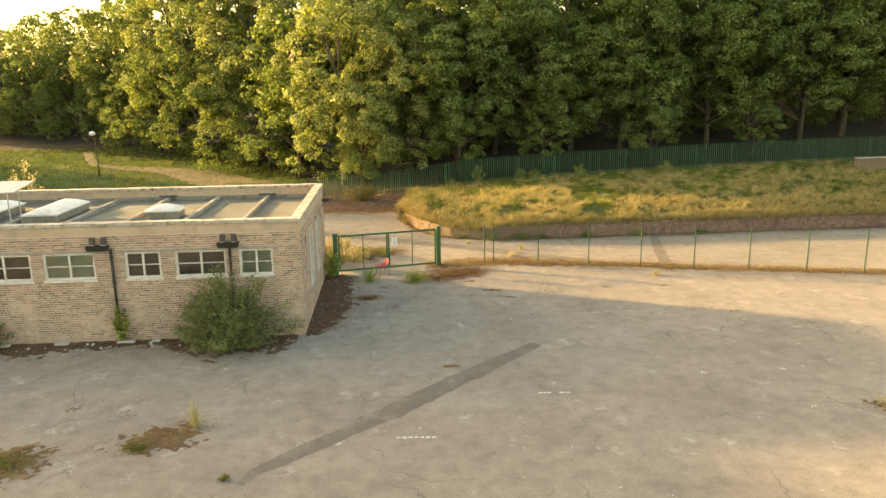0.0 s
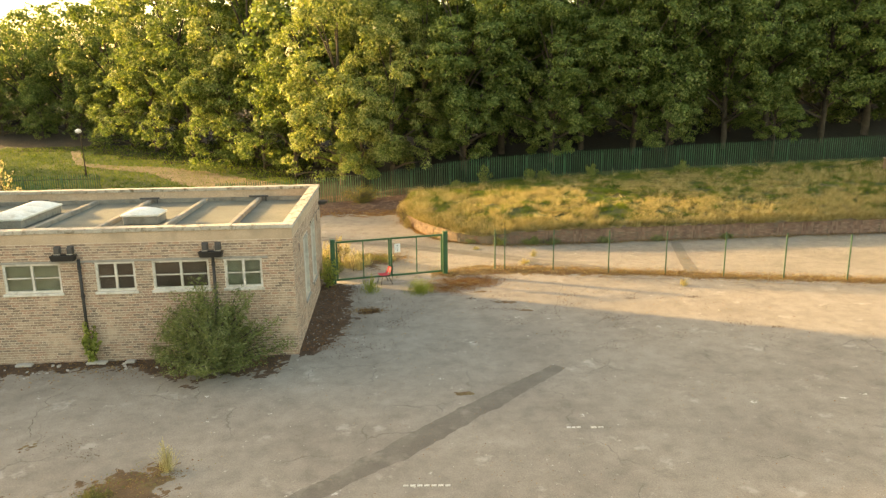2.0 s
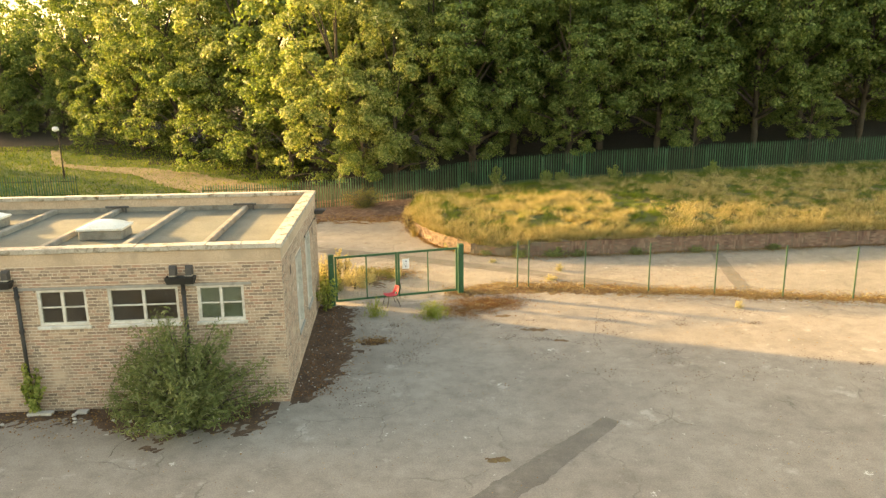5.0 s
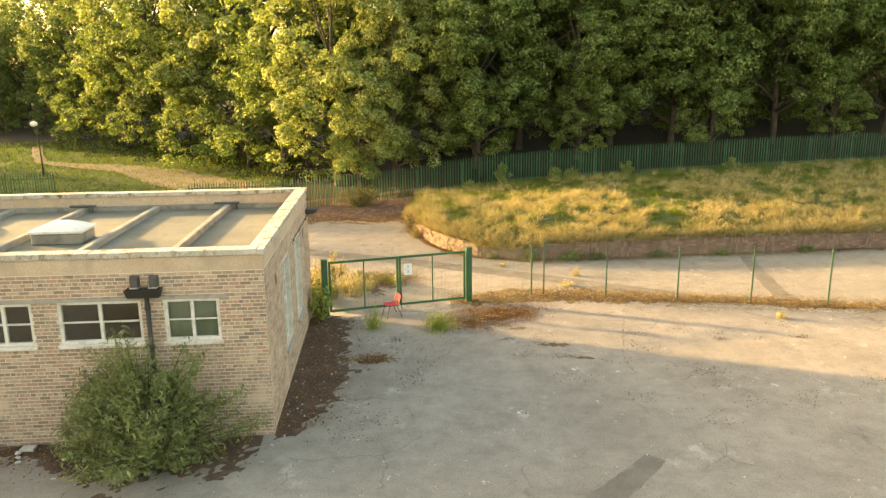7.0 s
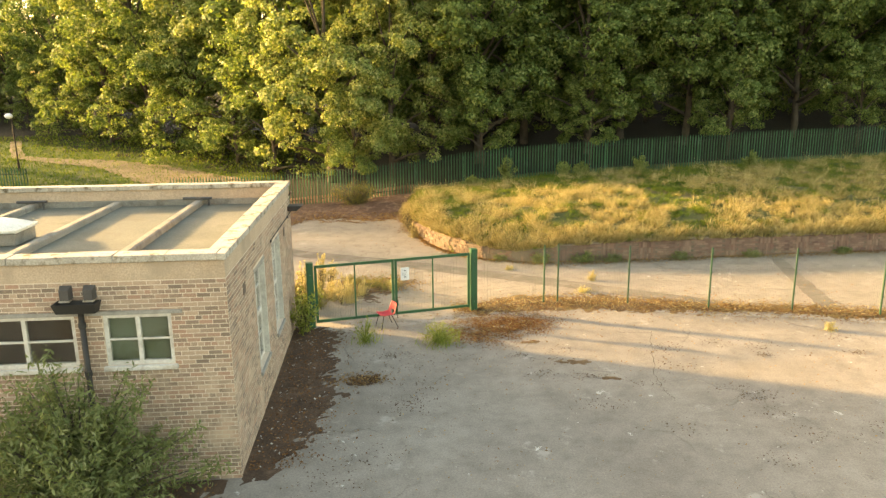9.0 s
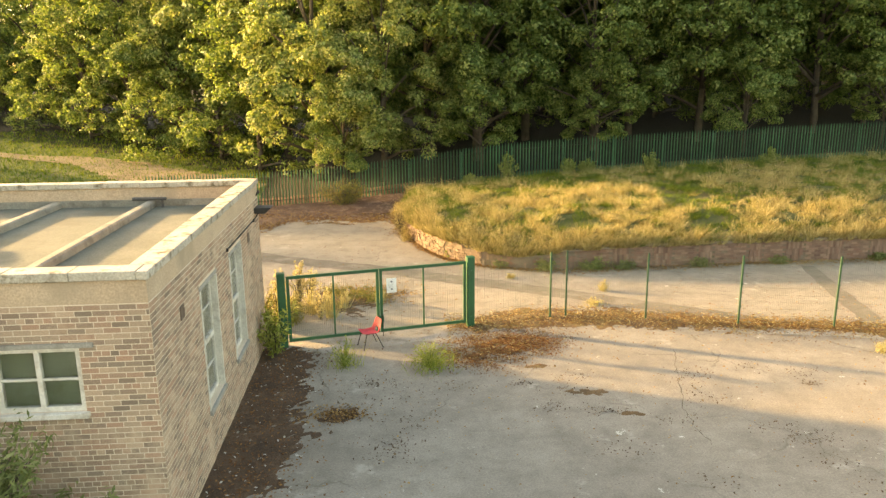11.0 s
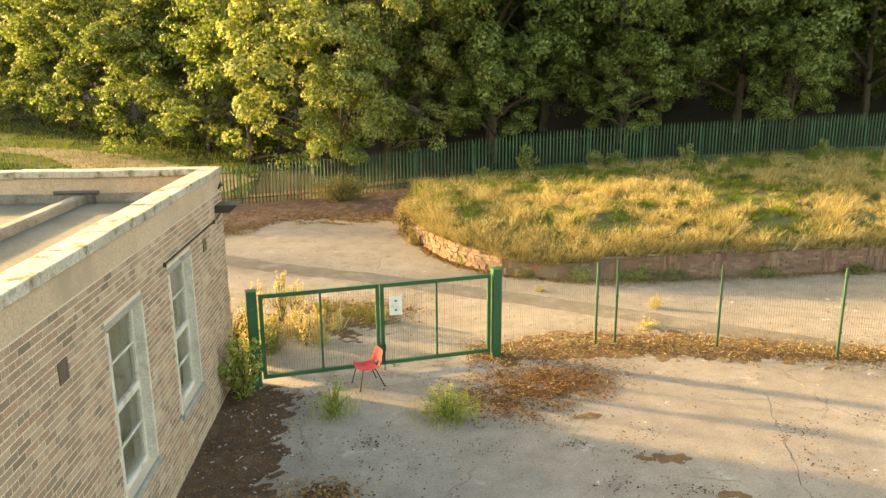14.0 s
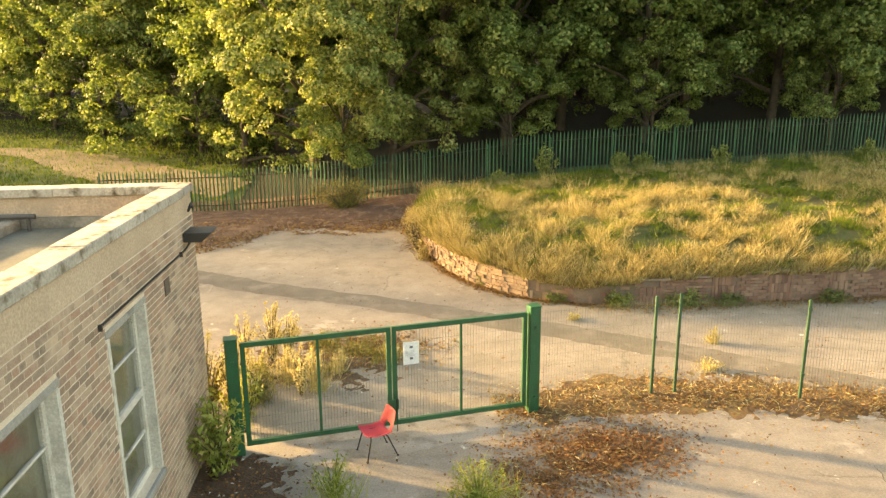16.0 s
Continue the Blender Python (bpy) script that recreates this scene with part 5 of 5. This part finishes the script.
def dry(x, y, v):
    """How much of the turf is straw: dried growth, and the bank's sunlit golden stretch."""
    patchy = 0.7 * wobble(x, y, 0.5, 2.0) + 0.8 * wobble(x, y, 1.3, 5.0) + 0.9 * wobble(x, y, 2.9, 3.0)
    # straw is thickened here to imitate the sunlit stretch, up to its shade edge
    golden = smooth_step(3.4, 5.2, x) * smooth_step(13.2, 12.2, x) * smooth_step(0.62, 0.46, v)
    edge = smooth_step(13.6, 14.6, x) * smooth_step(0.3, 0.1, v)
    far = 0.55 * smooth_step(13.2, 16, x) * smooth_step(0.86, 0.7, v)
    tip = 0.8 * smooth_step(3.6, 2.4, x) * smooth_step(0.3, 0.1, v)
    gap = np.exp(-((x - 13.0) / 0.55) ** 2) * (v < 0.5)
    return np.clip(0.5 * golden + 0.4 * edge + 0.5 * far + 0.8 * tip + 0.55 * patchy + 0.2 * smooth_step(0.08, 0.0, v) - 0.6 * gap, 0.0, 1)


bank_grass("dry_grass", 3600, 58, 3, 0.3, 0.008, 0.13, STRAW, "tall dry golden grass in tufts on the bank", dry)
bank_grass("green_grass", 4400, 52, 4, 0.2, 0.012, 0.24, GREEN_BLADE, "rough green grass on the bank", lambda x, y, v: 1.0 - 0.55 * dry(x, y, v), 0.9)
bank_grass("seed_grass", 700, 40, 6, 0.52, 0.007, 0.09, STRAW, "taller feathery seed grass on the bank", lambda x, y, v: 0.5 * dry(x, y, v) + 0.25 * smooth_step(0.1, 0.0, v))
bank_grass("edge_grass", 620, 50, 7, 0.36, 0.009, 0.16, STRAW, "dry grass hanging over the wall", lambda x, y, v: (0.15 + 0.85 * dry(x, y, v)) * (v < 0.03), 2.6)
rng = np.random.default_rng(9)
n = 60000
gx, gy = rng.uniform(-45, -6, n), rng.uniform(54, 76, n)
q = blade_tris(rng, np.stack([gx, gy, land(gx, gy) - 0.02], 1), np.full(n, 0.22), 0.03, 0.5)
tagged(link("meadow_grass", polys_mesh("meadow_grass", q, 3), GREEN_BLADE), "short green grass on the slope by the path", "grass", kind="stuff")


# ---- shrubs and weeds ----
def shrub(name, x, y, z, r, tall, count, leaf, ratio, material, label, category, seed, stems=14, flat=1.0, group="", loose=1.0):
    """A many-stemmed bush: arching stems with leaves along them."""
    rng = np.random.default_rng(seed)
    ob = thing(name, label, category, pose(x, y, z), group)
    bm = bmesh.new()
    cs, ns = [], []
    per = count // stems
    for i in range(stems):
        a = rng.uniform(0, math.tau)
        lobe = 1.0 + (0.2 * math.sin(3 * a + 0.7) + 0.12 * math.sin(5 * a + 2.0) if stems > 100 else 0.0)
        k = r * lobe * math.sqrt(rng.uniform(0.02, 1.0))
        tip = np.array([k * math.cos(a), k * math.sin(a) * flat, tall * (1.0 - (0.85 if stems > 100 else 0.55) * min(1.0, (k / (r * lobe)) ** 2)) * rng.uniform(0.62 if stems > 100 else 0.75, 1.08)])
        mid = tip * np.array([0.45, 0.45, 0.62])
        tube(bm, [(tip[0] * 0.06, tip[1] * 0.06, 0), tuple(mid), tuple(tip)], [0.006 + 0.008 * tall, 0.004 + 0.005 * tall, 0.002], 4)
        t = rng.uniform(0.12, 1.02, per)[:, None]
        p = 2 * t * (1 - t) * mid + t * t * tip
        wide = loose * r * (0.055 + 0.075 * (1 - t))
        off = rng.normal(0, 1, (per, 3)) * wide
        cs.append(p + off)
        ns.append(unit(off) + np.array([[0, 0, 0.6]]))
    tagged(part("stem", bm, BARK if tall > 1 else material, ob), kind="stuff")
    c = np.concatenate(cs)
    c[:, 2] = np.maximum(c[:, 2], 0.03)
    n = int(count * 0.3)
    roots = np.concatenate([rng.normal(0, r * 0.4, (n, 2)) * np.array([[1, flat]]), np.zeros((n, 1))], 1)
    if tall < 1:
        tagged(link("blade", polys_mesh("blade", blade_tris(rng, roots, np.full(n, tall * 0.8), 0.006, 0.6), 3), material, ob), kind="stuff")
    link("foliage", polys_mesh("foliage", leaf_quads(rng, c, np.concatenate(ns), leaf, leaf * ratio, 0.25), 4), material, ob)
    return ob


shrub("buddleia_bush", -4.6, 23.95, 0, 2.15, 3.0, 25000, 0.15, 0.24, BUSH_LEAF, "large green buddleia bush growing against the brick wall", "bush", 21, 150, 0.72, "", 0.62)
shrub("buddleia_bush", -13.2, 24.4, 0, 0.9, 1.4, 2200, 0.16, 0.3, BUSH_LEAF, "small straggling bush against the brick wall", "bush", 22, 24, 0.5)
shrub("creeper", -8.72, 24.76, 0, 0.34, 1.6, 800, 0.11, 0.7, WEED_LEAF, "yellow-green creeper climbing beside the downpipe", "plant", 23, 14, 0.4)
shrub("weed_bush", -1.85, 32.7, 0, 0.55, 1.5, 1200, 0.13, 0.34, WEED_LEAF, "leafy green weed between wall and gate post", "weed", 24, 30)
shrub("weed_bush", -1.75, 34.1, 0, 0.45, 1.3, 600, 0.12, 0.32, WEED_LEAF, "leafy green weed behind the gate post", "weed", 25, 20)
shrub("weed_clump", 1.98, 31.65, 0, 0.72, 0.62, 900, 0.07, 0.26, WEED_LEAF, "bright green weeds growing from the concrete", "weed", 26, 46, group="yard weeds")
shrub("weed_clump", -0.08, 31.95, 0, 0.45, 0.8, 420, 0.075, 0.26, WEED_LEAF, "bright green weeds in front of the gate", "weed", 27, 20, group="yard weeds")
for i, (x, y, r, h) in enumerate([(-2.35, 37.2, 0.4, 1.15), (-1.75, 37.2, 0.36, 1.6), (-1.45, 37.4, 0.3, 1.3), (-0.95, 35.5, 0.34, 1.1), (-0.68, 35.7, 0.26, 0.95), (-1.25, 36.1, 0.34, 0.8), (-1.9, 36.4, 0.42, 0.6), (-2.4, 36.2, 0.36, 0.75), (-0.3, 36.4, 0.2, 0.7), (0.75, 36.9, 0.2, 0.6)]):
    shrub("goldenrod", x, y, 0, r, h, int(1500 * r * h) + 150, 0.085, 0.3, GOLD_LEAF, "tall weeds gone to yellow seed behind the gate", "weed", 40 + i, 16, group="yellow weeds", loose=0.9)
# row is carried on behind the building, mostly hidden, to shade the chair's concrete
for i, (x, y, r, h) in enumerate([(-2.0, 34.65, 0.5, 1.55), (-2.6, 35.1, 0.6, 1.7), (-3.4, 35.4, 0.7, 1.75), (-1.75, 35.3, 0.4, 0.9)]):
    shrub("tall_weed", x, y, 0, r, h, int(1700 * r), 0.1, 0.32, OLIVE_LEAF if i % 2 else GOLD_LEAF, "tall brown and olive weeds against the rear of the building", "weed", 260 + i, 26, group="rear weeds")
for i, (x, y, r, h) in enumerate([(0.0, 37.5, 0.85, 0.32), (0.55, 37.1, 0.55, 0.3), (-0.7, 37.9, 0.6, 0.35), (-2.2, 35.4, 0.5, 0.25), (-0.6, 36.5, 0.5, 0.22)]):
    shrub("weed_mat", x, y, 0, r, h, int(800 * r), 0.06, 0.4, OLIVE_LEAF, "low olive weeds spreading behind the gate", "weed", 240 + i, 30, group="weed mats")
TUFTS = [(-5.6, 16.7, 0.45, 0.25), (-4.35, 17.85, 0.2, 0.85), (-8.5, 16.2, 0.7, 0.35), (-2.95, 15.0, 0.16, 0.18), (15.0, 17.2, 0.5, 0.5), (7.2, 36.0, 0.3, 0.25), (7.9, 37.4, 0.2, 0.4), (5.2, 39.2, 0.25, 0.18), (13.3, 31.5, 0.2, 0.35)]
for i, (x, y, r, h) in enumerate(TUFTS):
    shrub("weed_tuft", x, y, 0, r, h, int(900 * r) + 60, 0.07, 0.25, OLIVE_LEAF if i in (0, 2, 3) else GOLD_LEAF, "small tuft of weeds in a crack of the paving", "weed", 60 + i, 18, group="weed tufts")
for i, (x, y, r, h) in enumerate([(8.3, 39.95, 0.7, 0.45), (9.4, 39.9, 0.5, 0.35), (12.2, 39.9, 0.5, 0.35), (6.6, 40.0, 0.45, 0.5), (5.2, 40.55, 0.45, 0.4), (15.2, 40.0, 0.45, 0.35), (3.4, 42.2, 0.3, 0.35), (19.0, 40.1, 0.5, 0.3)]):
    shrub("wall_weed", x, y, 0, r, h, int(1300 * r), 0.09, 0.4, BUSH_LEAF if i % 3 else LEAF_B, "dark green weeds at the foot of the retaining wall", "weed", 120 + i, 22, 0.5, group="wall weeds")
for i, (x, y, r, h) in enumerate([(1.62, 46.4, 0.4, 1.25), (1.5, 47.6, 0.45, 1.1), (1.75, 45.2, 0.3, 0.7), (1.55, 49.2, 0.5, 1.0)]):
    shrub("dry_weed", x, y, 0.03, r, h, int(1500 * r), 0.1, 0.22, STRAW, "tall straw-dry weeds at the end of the retaining wall", "weed", 280 + i, 26, group="dry wall weeds")
shrub("young_birch", -21.4, 45.0, 0, 1.5, 4.5, 2600, 0.14, 0.6, GOLD_LEAF, "slim young tree with yellow leaves behind the building", "tree", 79, 26)
shrub("bramble_bush", -1.2, 53.1, 0.15, 1.65, 1.5, 4200, 0.1, 0.3, OLIVE_LEAF, "dull brown-green bramble at the foot of the palisade", "bush", 80, 60, 0.5)
for i, (x, y, h) in enumerate([(7.4, 53.3, 1.5), (10.6, 53.2, 1.0), (11.6, 53.3, 0.8), (5.5, 53.2, 0.6), (15.0, 53.3, 1.0), (21.5, 53.2, 0.8)]):
    shrub("bramble_bush", x, y, float(fence_base(x)) + 0.02, 0.6, h, 1300, 0.1, 0.6, LEAF_B, "green sapling and bramble through the palisade", "bush", 90 + i, 22, 0.5, "fence brambles")


# ---- scattered litter ----
def scatter(name, count, seed, pick, size, material, label, category, ratio=0.6):
    rng = np.random.default_rng(seed)
    x, y = pick(rng, count)
    z = pavement_edge(x, y) + rng.uniform(0.008, 0.02 + size * 0.5, len(x))
    c = np.stack([x, y, z], 1)
    up = np.tile(np.array([[0.0, 0.0, 1.0]]), (len(x), 1))
    ob = link(name, polys_mesh(name, leaf_quads(rng, c, up, size, size * ratio, 0.0, 0.5), 4), material)
    return tagged(ob, label, category, kind="stuff")


def along_fence(rng, n):
    x = rng.uniform(2.6, 26, n)
    return x, np.interp(x, FENCE_X, FENCE_Z) + 0.1 + rng.normal(0, 0.42, n)


def by_gate(rng, n):
    a, b = rng.normal(0, 0.85, n), rng.normal(0, 0.55, n)
    x, y = 3.85 + 0.9 * a - 0.35 * b, 32.75 + 0.4 * a + 0.9 * b
    ok = wobble(x, y, 1.3, 4.0) + 0.8 * wobble(x, y, 4.3, 1.0) > rng.uniform(-1.1, 0.5, n)
    return x[ok], y[ok]


def by_wall(rng, n):
    return -2.15 + np.abs(rng.normal(0, 0.8, n)), rng.uniform(25.2, 33.2, n)


def over_yard(rng, n):
    x, y = rng.uniform(-6, 16, n), rng.uniform(24, 36, n)
    ok = (x > -1.9) & (rng.uniform(0, 1, n) < np.exp(-np.abs(y - 33.5) / 4.0)) & (wobble(x, y, 0.8, 2.0) + 0.8 * wobble(x, y, 2.6, 5.0) > rng.uniform(-0.7, 0.9, n))
    return x[ok], y[ok]


def crumb_clusters(rng, n):
    """Small drifts of leaf crumbs caught in hollows of the concrete."""
    cx = np.concatenate([[0.15, 1.1, 1.4, 1.24, 0.6, 5.6, 6.9, -6.6, -7.2, 2.6, 4.4], rng.uniform(-1, 15, 34)])
    cy = np.concatenate([[29.1, 29.9, 28.8, 28.1, 30.8, 28.9, 28.4, 18.8, 19.2, 30.4, 29.2], rng.uniform(24.5, 33, 34)])
    k = rng.integers(0, len(cx), n)
    wide = rng.uniform(0.1, 0.32, len(cx))[k]
    return cx[k] + rng.normal(0, 1.3, n) * wide, cy[k] + rng.normal(0, 0.8, n) * wide


def whole_yard(rng, n):
    x, y = rng.uniform(-12, 22, n), rng.uniform(13, 34, n)
    ok = ((y < 24) | (x > -2)) & (wobble(x, y, 0.45, 3.0) + 0.6 * wobble(x, y, 1.7, 1.0) > rng.uniform(-0.6, 1.2, n))
    return x[ok], y[ok]


def road(rng, n):
    x, y = rng.uniform(-4, 20, n), rng.uniform(35, 52, n)
    ok = (y < np.interp(x, [-4, 1.5, 3, 4.5, 20], [52, 50, 43, 40.5, 39.6])) & (wobble(x, y, 0.4, 6.0) > rng.uniform(-0.8, 1.1, n))
    return x[ok], y[ok]


def wall_foot(rng, n):
    s = 3 + 37 * rng.uniform(0, 1, n) ** 1.6
    x, y = np.interp(s, ARC, [p[0] for p in WALL_LINE]), np.interp(s, ARC, [p[1] for p in WALL_LINE])
    off = np.abs(rng.normal(0, 0.42, n)) * (0.6 + 0.5 * wobble(x, y, 0.8, 2.0))
    return x - off * smooth_step(9.5, 6.0, s), y - off * smooth_step(5.0, 9.0, s) - 0.02


def front_wall(rng, n):
    return rng.uniform(-15, -2.6, n), 24.9 - np.abs(rng.normal(0, 0.75, n))


def on_moss(rng, n):
    k = rng.integers(0, 3, n)
    a, b = rng.normal(0, 0.6, n), rng.normal(0, 0.3, n)
    cx, cy, turn = np.array([-5.1, -8.55, 15.7])[k], np.array([17.25, 16.05, 16.5])[k], np.array([0.5, 0.6, -0.6])[k]
    return cx + a * np.cos(turn) - b * np.sin(turn), cy + a * np.sin(turn) + b * np.cos(turn)


def by_goldenrod(rng, n):
    return rng.normal(0.2, 0.8, n), rng.normal(37.7, 0.55, n)


def by_palisade(rng, n):
    x = rng.uniform(-7, 2, n)
    low = np.interp(x, [-7, -5.6, -4.4, -3.4, -1.85, -0.2, 0.64, 1.1, 1.5, 1.84], [47, 47.6, 48.4, 49.8, 50.2, 49.1, 50.0, 50.6, 48.6, 46.0])
    y = low - 0.9 + 5.5 * rng.uniform(0, 1, n) ** 1.2
    ok = (y < 53.8) & ((y > low) | (wobble(x, y, 1.2, 3.0) + 0.7 * wobble(x, y, 3.7, 2.0) > 0.2))
    return x[ok], y[ok]


scatter("fallen_leaves", 14000, 1, along_fence, 0.07, DEAD_LEAF, "brown fallen leaves along the mesh fence", "leaves")
scatter("fallen_leaves", 12000, 2, by_gate, 0.055, RUST_LEAF, "brown fallen leaves beside the gate", "leaves")
scatter("fallen_leaves", 2200, 3, by_wall, 0.06, RUST_LEAF, "fallen leaves in the mould by the wall", "leaves")
scatter("fallen_leaves", 6500, 4, over_yard, 0.06, DEAD_LEAF, "fallen leaves blown over the concrete", "leaves")
scatter("fallen_leaves", 9000, 5, by_palisade, 0.1, DEAD_LEAF, "dead leaves and twigs on the mulch", "leaves")
scatter("dry_stalks", 6000, 13, along_fence, 0.13, STRAW, "dry straw and stalks caught along the mesh fence", "straw", 0.12)
scatter("dry_stalks", 700, 14, by_gate, 0.12, STRAW, "dry straw among the leaves by the gate", "straw", 0.12)
scatter("fallen_leaves", 1500, 15, front_wall, 0.07, DEAD_LEAF, "dead leaves along the foot of the front wall", "leaves")
scatter("moss_tufts", 900, 16, on_moss, 0.09, OLIVE_LEAF, "stunted moss and grass in hollows of the yard", "moss", 0.2)
scatter("fallen_leaves", 2000, 17, on_moss, 0.05, DEAD_LEAF, "dark crumbs round the moss", "leaves")
scatter("fallen_leaves", 8000, 10, wall_foot, 0.075, DEAD_LEAF, "dead leaves caught at the foot of the retaining wall", "leaves")
scatter("fallen_leaves", 1500, 11, by_goldenrod, 0.09, DEAD_LEAF, "brown dead stalks and leaves beside the yellow weeds", "leaves")
scatter("fallen_leaves", 420, 12, lambda rng, n: (rng.normal(-0.1, 0.35, n), rng.normal(29.3, 0.2, n)), 0.07, DEAD_LEAF, "small spill of dead leaves on the concrete", "leaves")
scatter("grit", 11000, 7, whole_yard, 0.035, DEAD_LEAF, "dark grit and leaf crumbs over the concrete", "grit")
scatter("leaf_crumbs", 1900, 18, crumb_clusters, 0.05, SOIL, "drifts of dark leaf crumbs on the concrete", "leaves")
scatter("grit", 5500, 8, road, 0.055, RUST_LEAF, "leaf crumbs and grit over the road", "grit")
scatter("pale_grit", 1100, 9, whole_yard, 0.05, PALE_CHIP, "pale chips of mortar over the concrete", "grit")
scatter("pale_chips", 420, 19, by_palisade, 0.08, PALE_CHIP, "pale wood chips and paper on the mulch", "litter")
scatter("litter_flakes", 160, 6, by_wall, 0.07, PALE_CHIP, "pale paper and mortar flakes by the wall", "litter")
rng = random.Random(3)
for i, (x, w) in enumerate([(-8.55, 0.62), (-10.8, 0.5), (-7.5, 0.3), (-12.8, 0.4)]):
    ob = part("stone_slab", block(-w / 2, w / 2, -0.1, 0.1, 0, 0.07, 0.01), PALE_CHIP)
    ob.matrix_basis = pose(x, 24.72, 0.03, 0, 0, rng.uniform(-4, 4))
    tagged(ob, "pale broken concrete slab at the wall foot", "slab", "loose slabs")
for i in range(26):
    s = rng.uniform(0.04, 0.11)
    bm = bmesh.new()
    bmesh.ops.create_icosphere(bm, subdivisions=1, radius=s)
    for v in bm.verts:
        v.co *= rng.uniform(0.6, 1.1)
        v.co.z *= 0.6
    ob = part("rubble_stone", bm, PALE_CHIP)
    ob.location = (rng.uniform(-14, -3), rng.uniform(23.9, 24.7), 0.03 + s * 0.25)
    tagged(ob, "pale lump of rubble on the soil", "stone", "loose rubble")


# ---- the red chair ----
def shell_point(u, v):
    """u across -1 to 1, v from the front of the seat (0) to the top of the back (1)."""
    if v < 0.5:
        t = v / 0.5
        y, z = -0.22 + 0.40 * t, 0.445 - 0.035 * math.sin(math.pi * t) + 0.01 * (1 - t)
        w = 0.215 + 0.01 * t
    else:
        t = (v - 0.5) / 0.5
        y, z = 0.18 + 0.045 * math.sin(t * math.pi / 2) + 0.07 * t, 0.445 + 0.36 * t
        w = 0.225 - 0.05 * t * t
    curl = 0.045 * abs(u) ** 3
    return Vector((u * w, y - (curl * 0.8 if v > 0.5 else 0), z + (curl if v <= 0.55 else 0)))


chair = thing("stacking_chair", "red plastic shell chair with dark bent tube legs", "chair", Matrix.LocRotScale((0.51, 33.2, 0.005), Euler((0, 0, radians(-67))), (1.03, 1.02, 0.89)))
bm = bmesh.new()
nu, nv = 10, 20
rows = [[bm.verts.new(shell_point(i / nu * 2 - 1, j / nv)) for i in range(nu + 1)] for j in range(nv + 1)]
for j in range(nv):
    for i in range(nu):
        if not (10 <= j <= 12 and 3 <= i <= 6):
            bm.faces.new((rows[j][i], rows[j][i + 1], rows[j + 1][i + 1], rows[j + 1][i]))
bmesh.ops.delete(bm, geom=[v for v in bm.verts if not v.link_faces], context="VERTS")
bmesh.ops.solidify(bm, geom=bm.faces[:], thickness=0.006)
bmesh.ops.recalc_face_normals(bm, faces=bm.faces[:])
part("seat_shell", bm, RED_PLASTIC, chair, "red moulded seat and back in one", True)
for x in (-1, 1):
    for y, foot in ((-0.14, -0.24), (0.1, 0.27)):
        bm = bmesh.new()
        tube(bm, [(x * 0.13, y, 0.42), (x * 0.18, y + (foot - y) * 0.15, 0.39), (x * 0.225, foot, 0.0)], [0.011, 0.011, 0.011], 8)
        leg = part("leg", bm, DARK_STEEL, chair)
        part("foot", block(x * 0.225 - 0.016, x * 0.225 + 0.016, foot - 0.016, foot + 0.016, -0.004, 0.02, 0.004), BLACK_IRON, leg)
    bm = bmesh.new()
    tube(bm, [(x * 0.13, -0.14, 0.42), (x * 0.13, 0.1, 0.42)], [0.01, 0.01], 6)
    part("seat_rail", bm, DARK_STEEL, chair)

# ---- street lamp on the slope ----
lamp = thing("street_lamp", "slim dark lamp post with a white globe head", "street lamp", pose(-24.2, 63.9, float(land(-24.2, 63.9))))
bm = bmesh.new()
tube(bm, [(0, 0, -0.2), (0, 0, 0.6), (0, 0, 0.65), (-0.05, 0, 3.5)], [0.08, 0.08, 0.05, 0.04], 10)
part("post", bm, DARK_STEEL, lamp)
bm = bmesh.new()
bmesh.ops.create_uvsphere(bm, u_segments=14, v_segments=8, radius=0.26)
for v in bm.verts:
    v.co.z *= 0.72
bmesh.ops.translate(bm, verts=bm.verts[:], vec=(-0.2, 0, 3.72))
part("globe", bm, SIGN_WHITE, lamp, "white globe", True)
bm = bmesh.new()
tube(bm, [(-0.05, 0, 3.45), (-0.12, 0, 3.6)], [0.05, 0.09], 8)
part("collar", bm, DARK_STEEL, lamp)
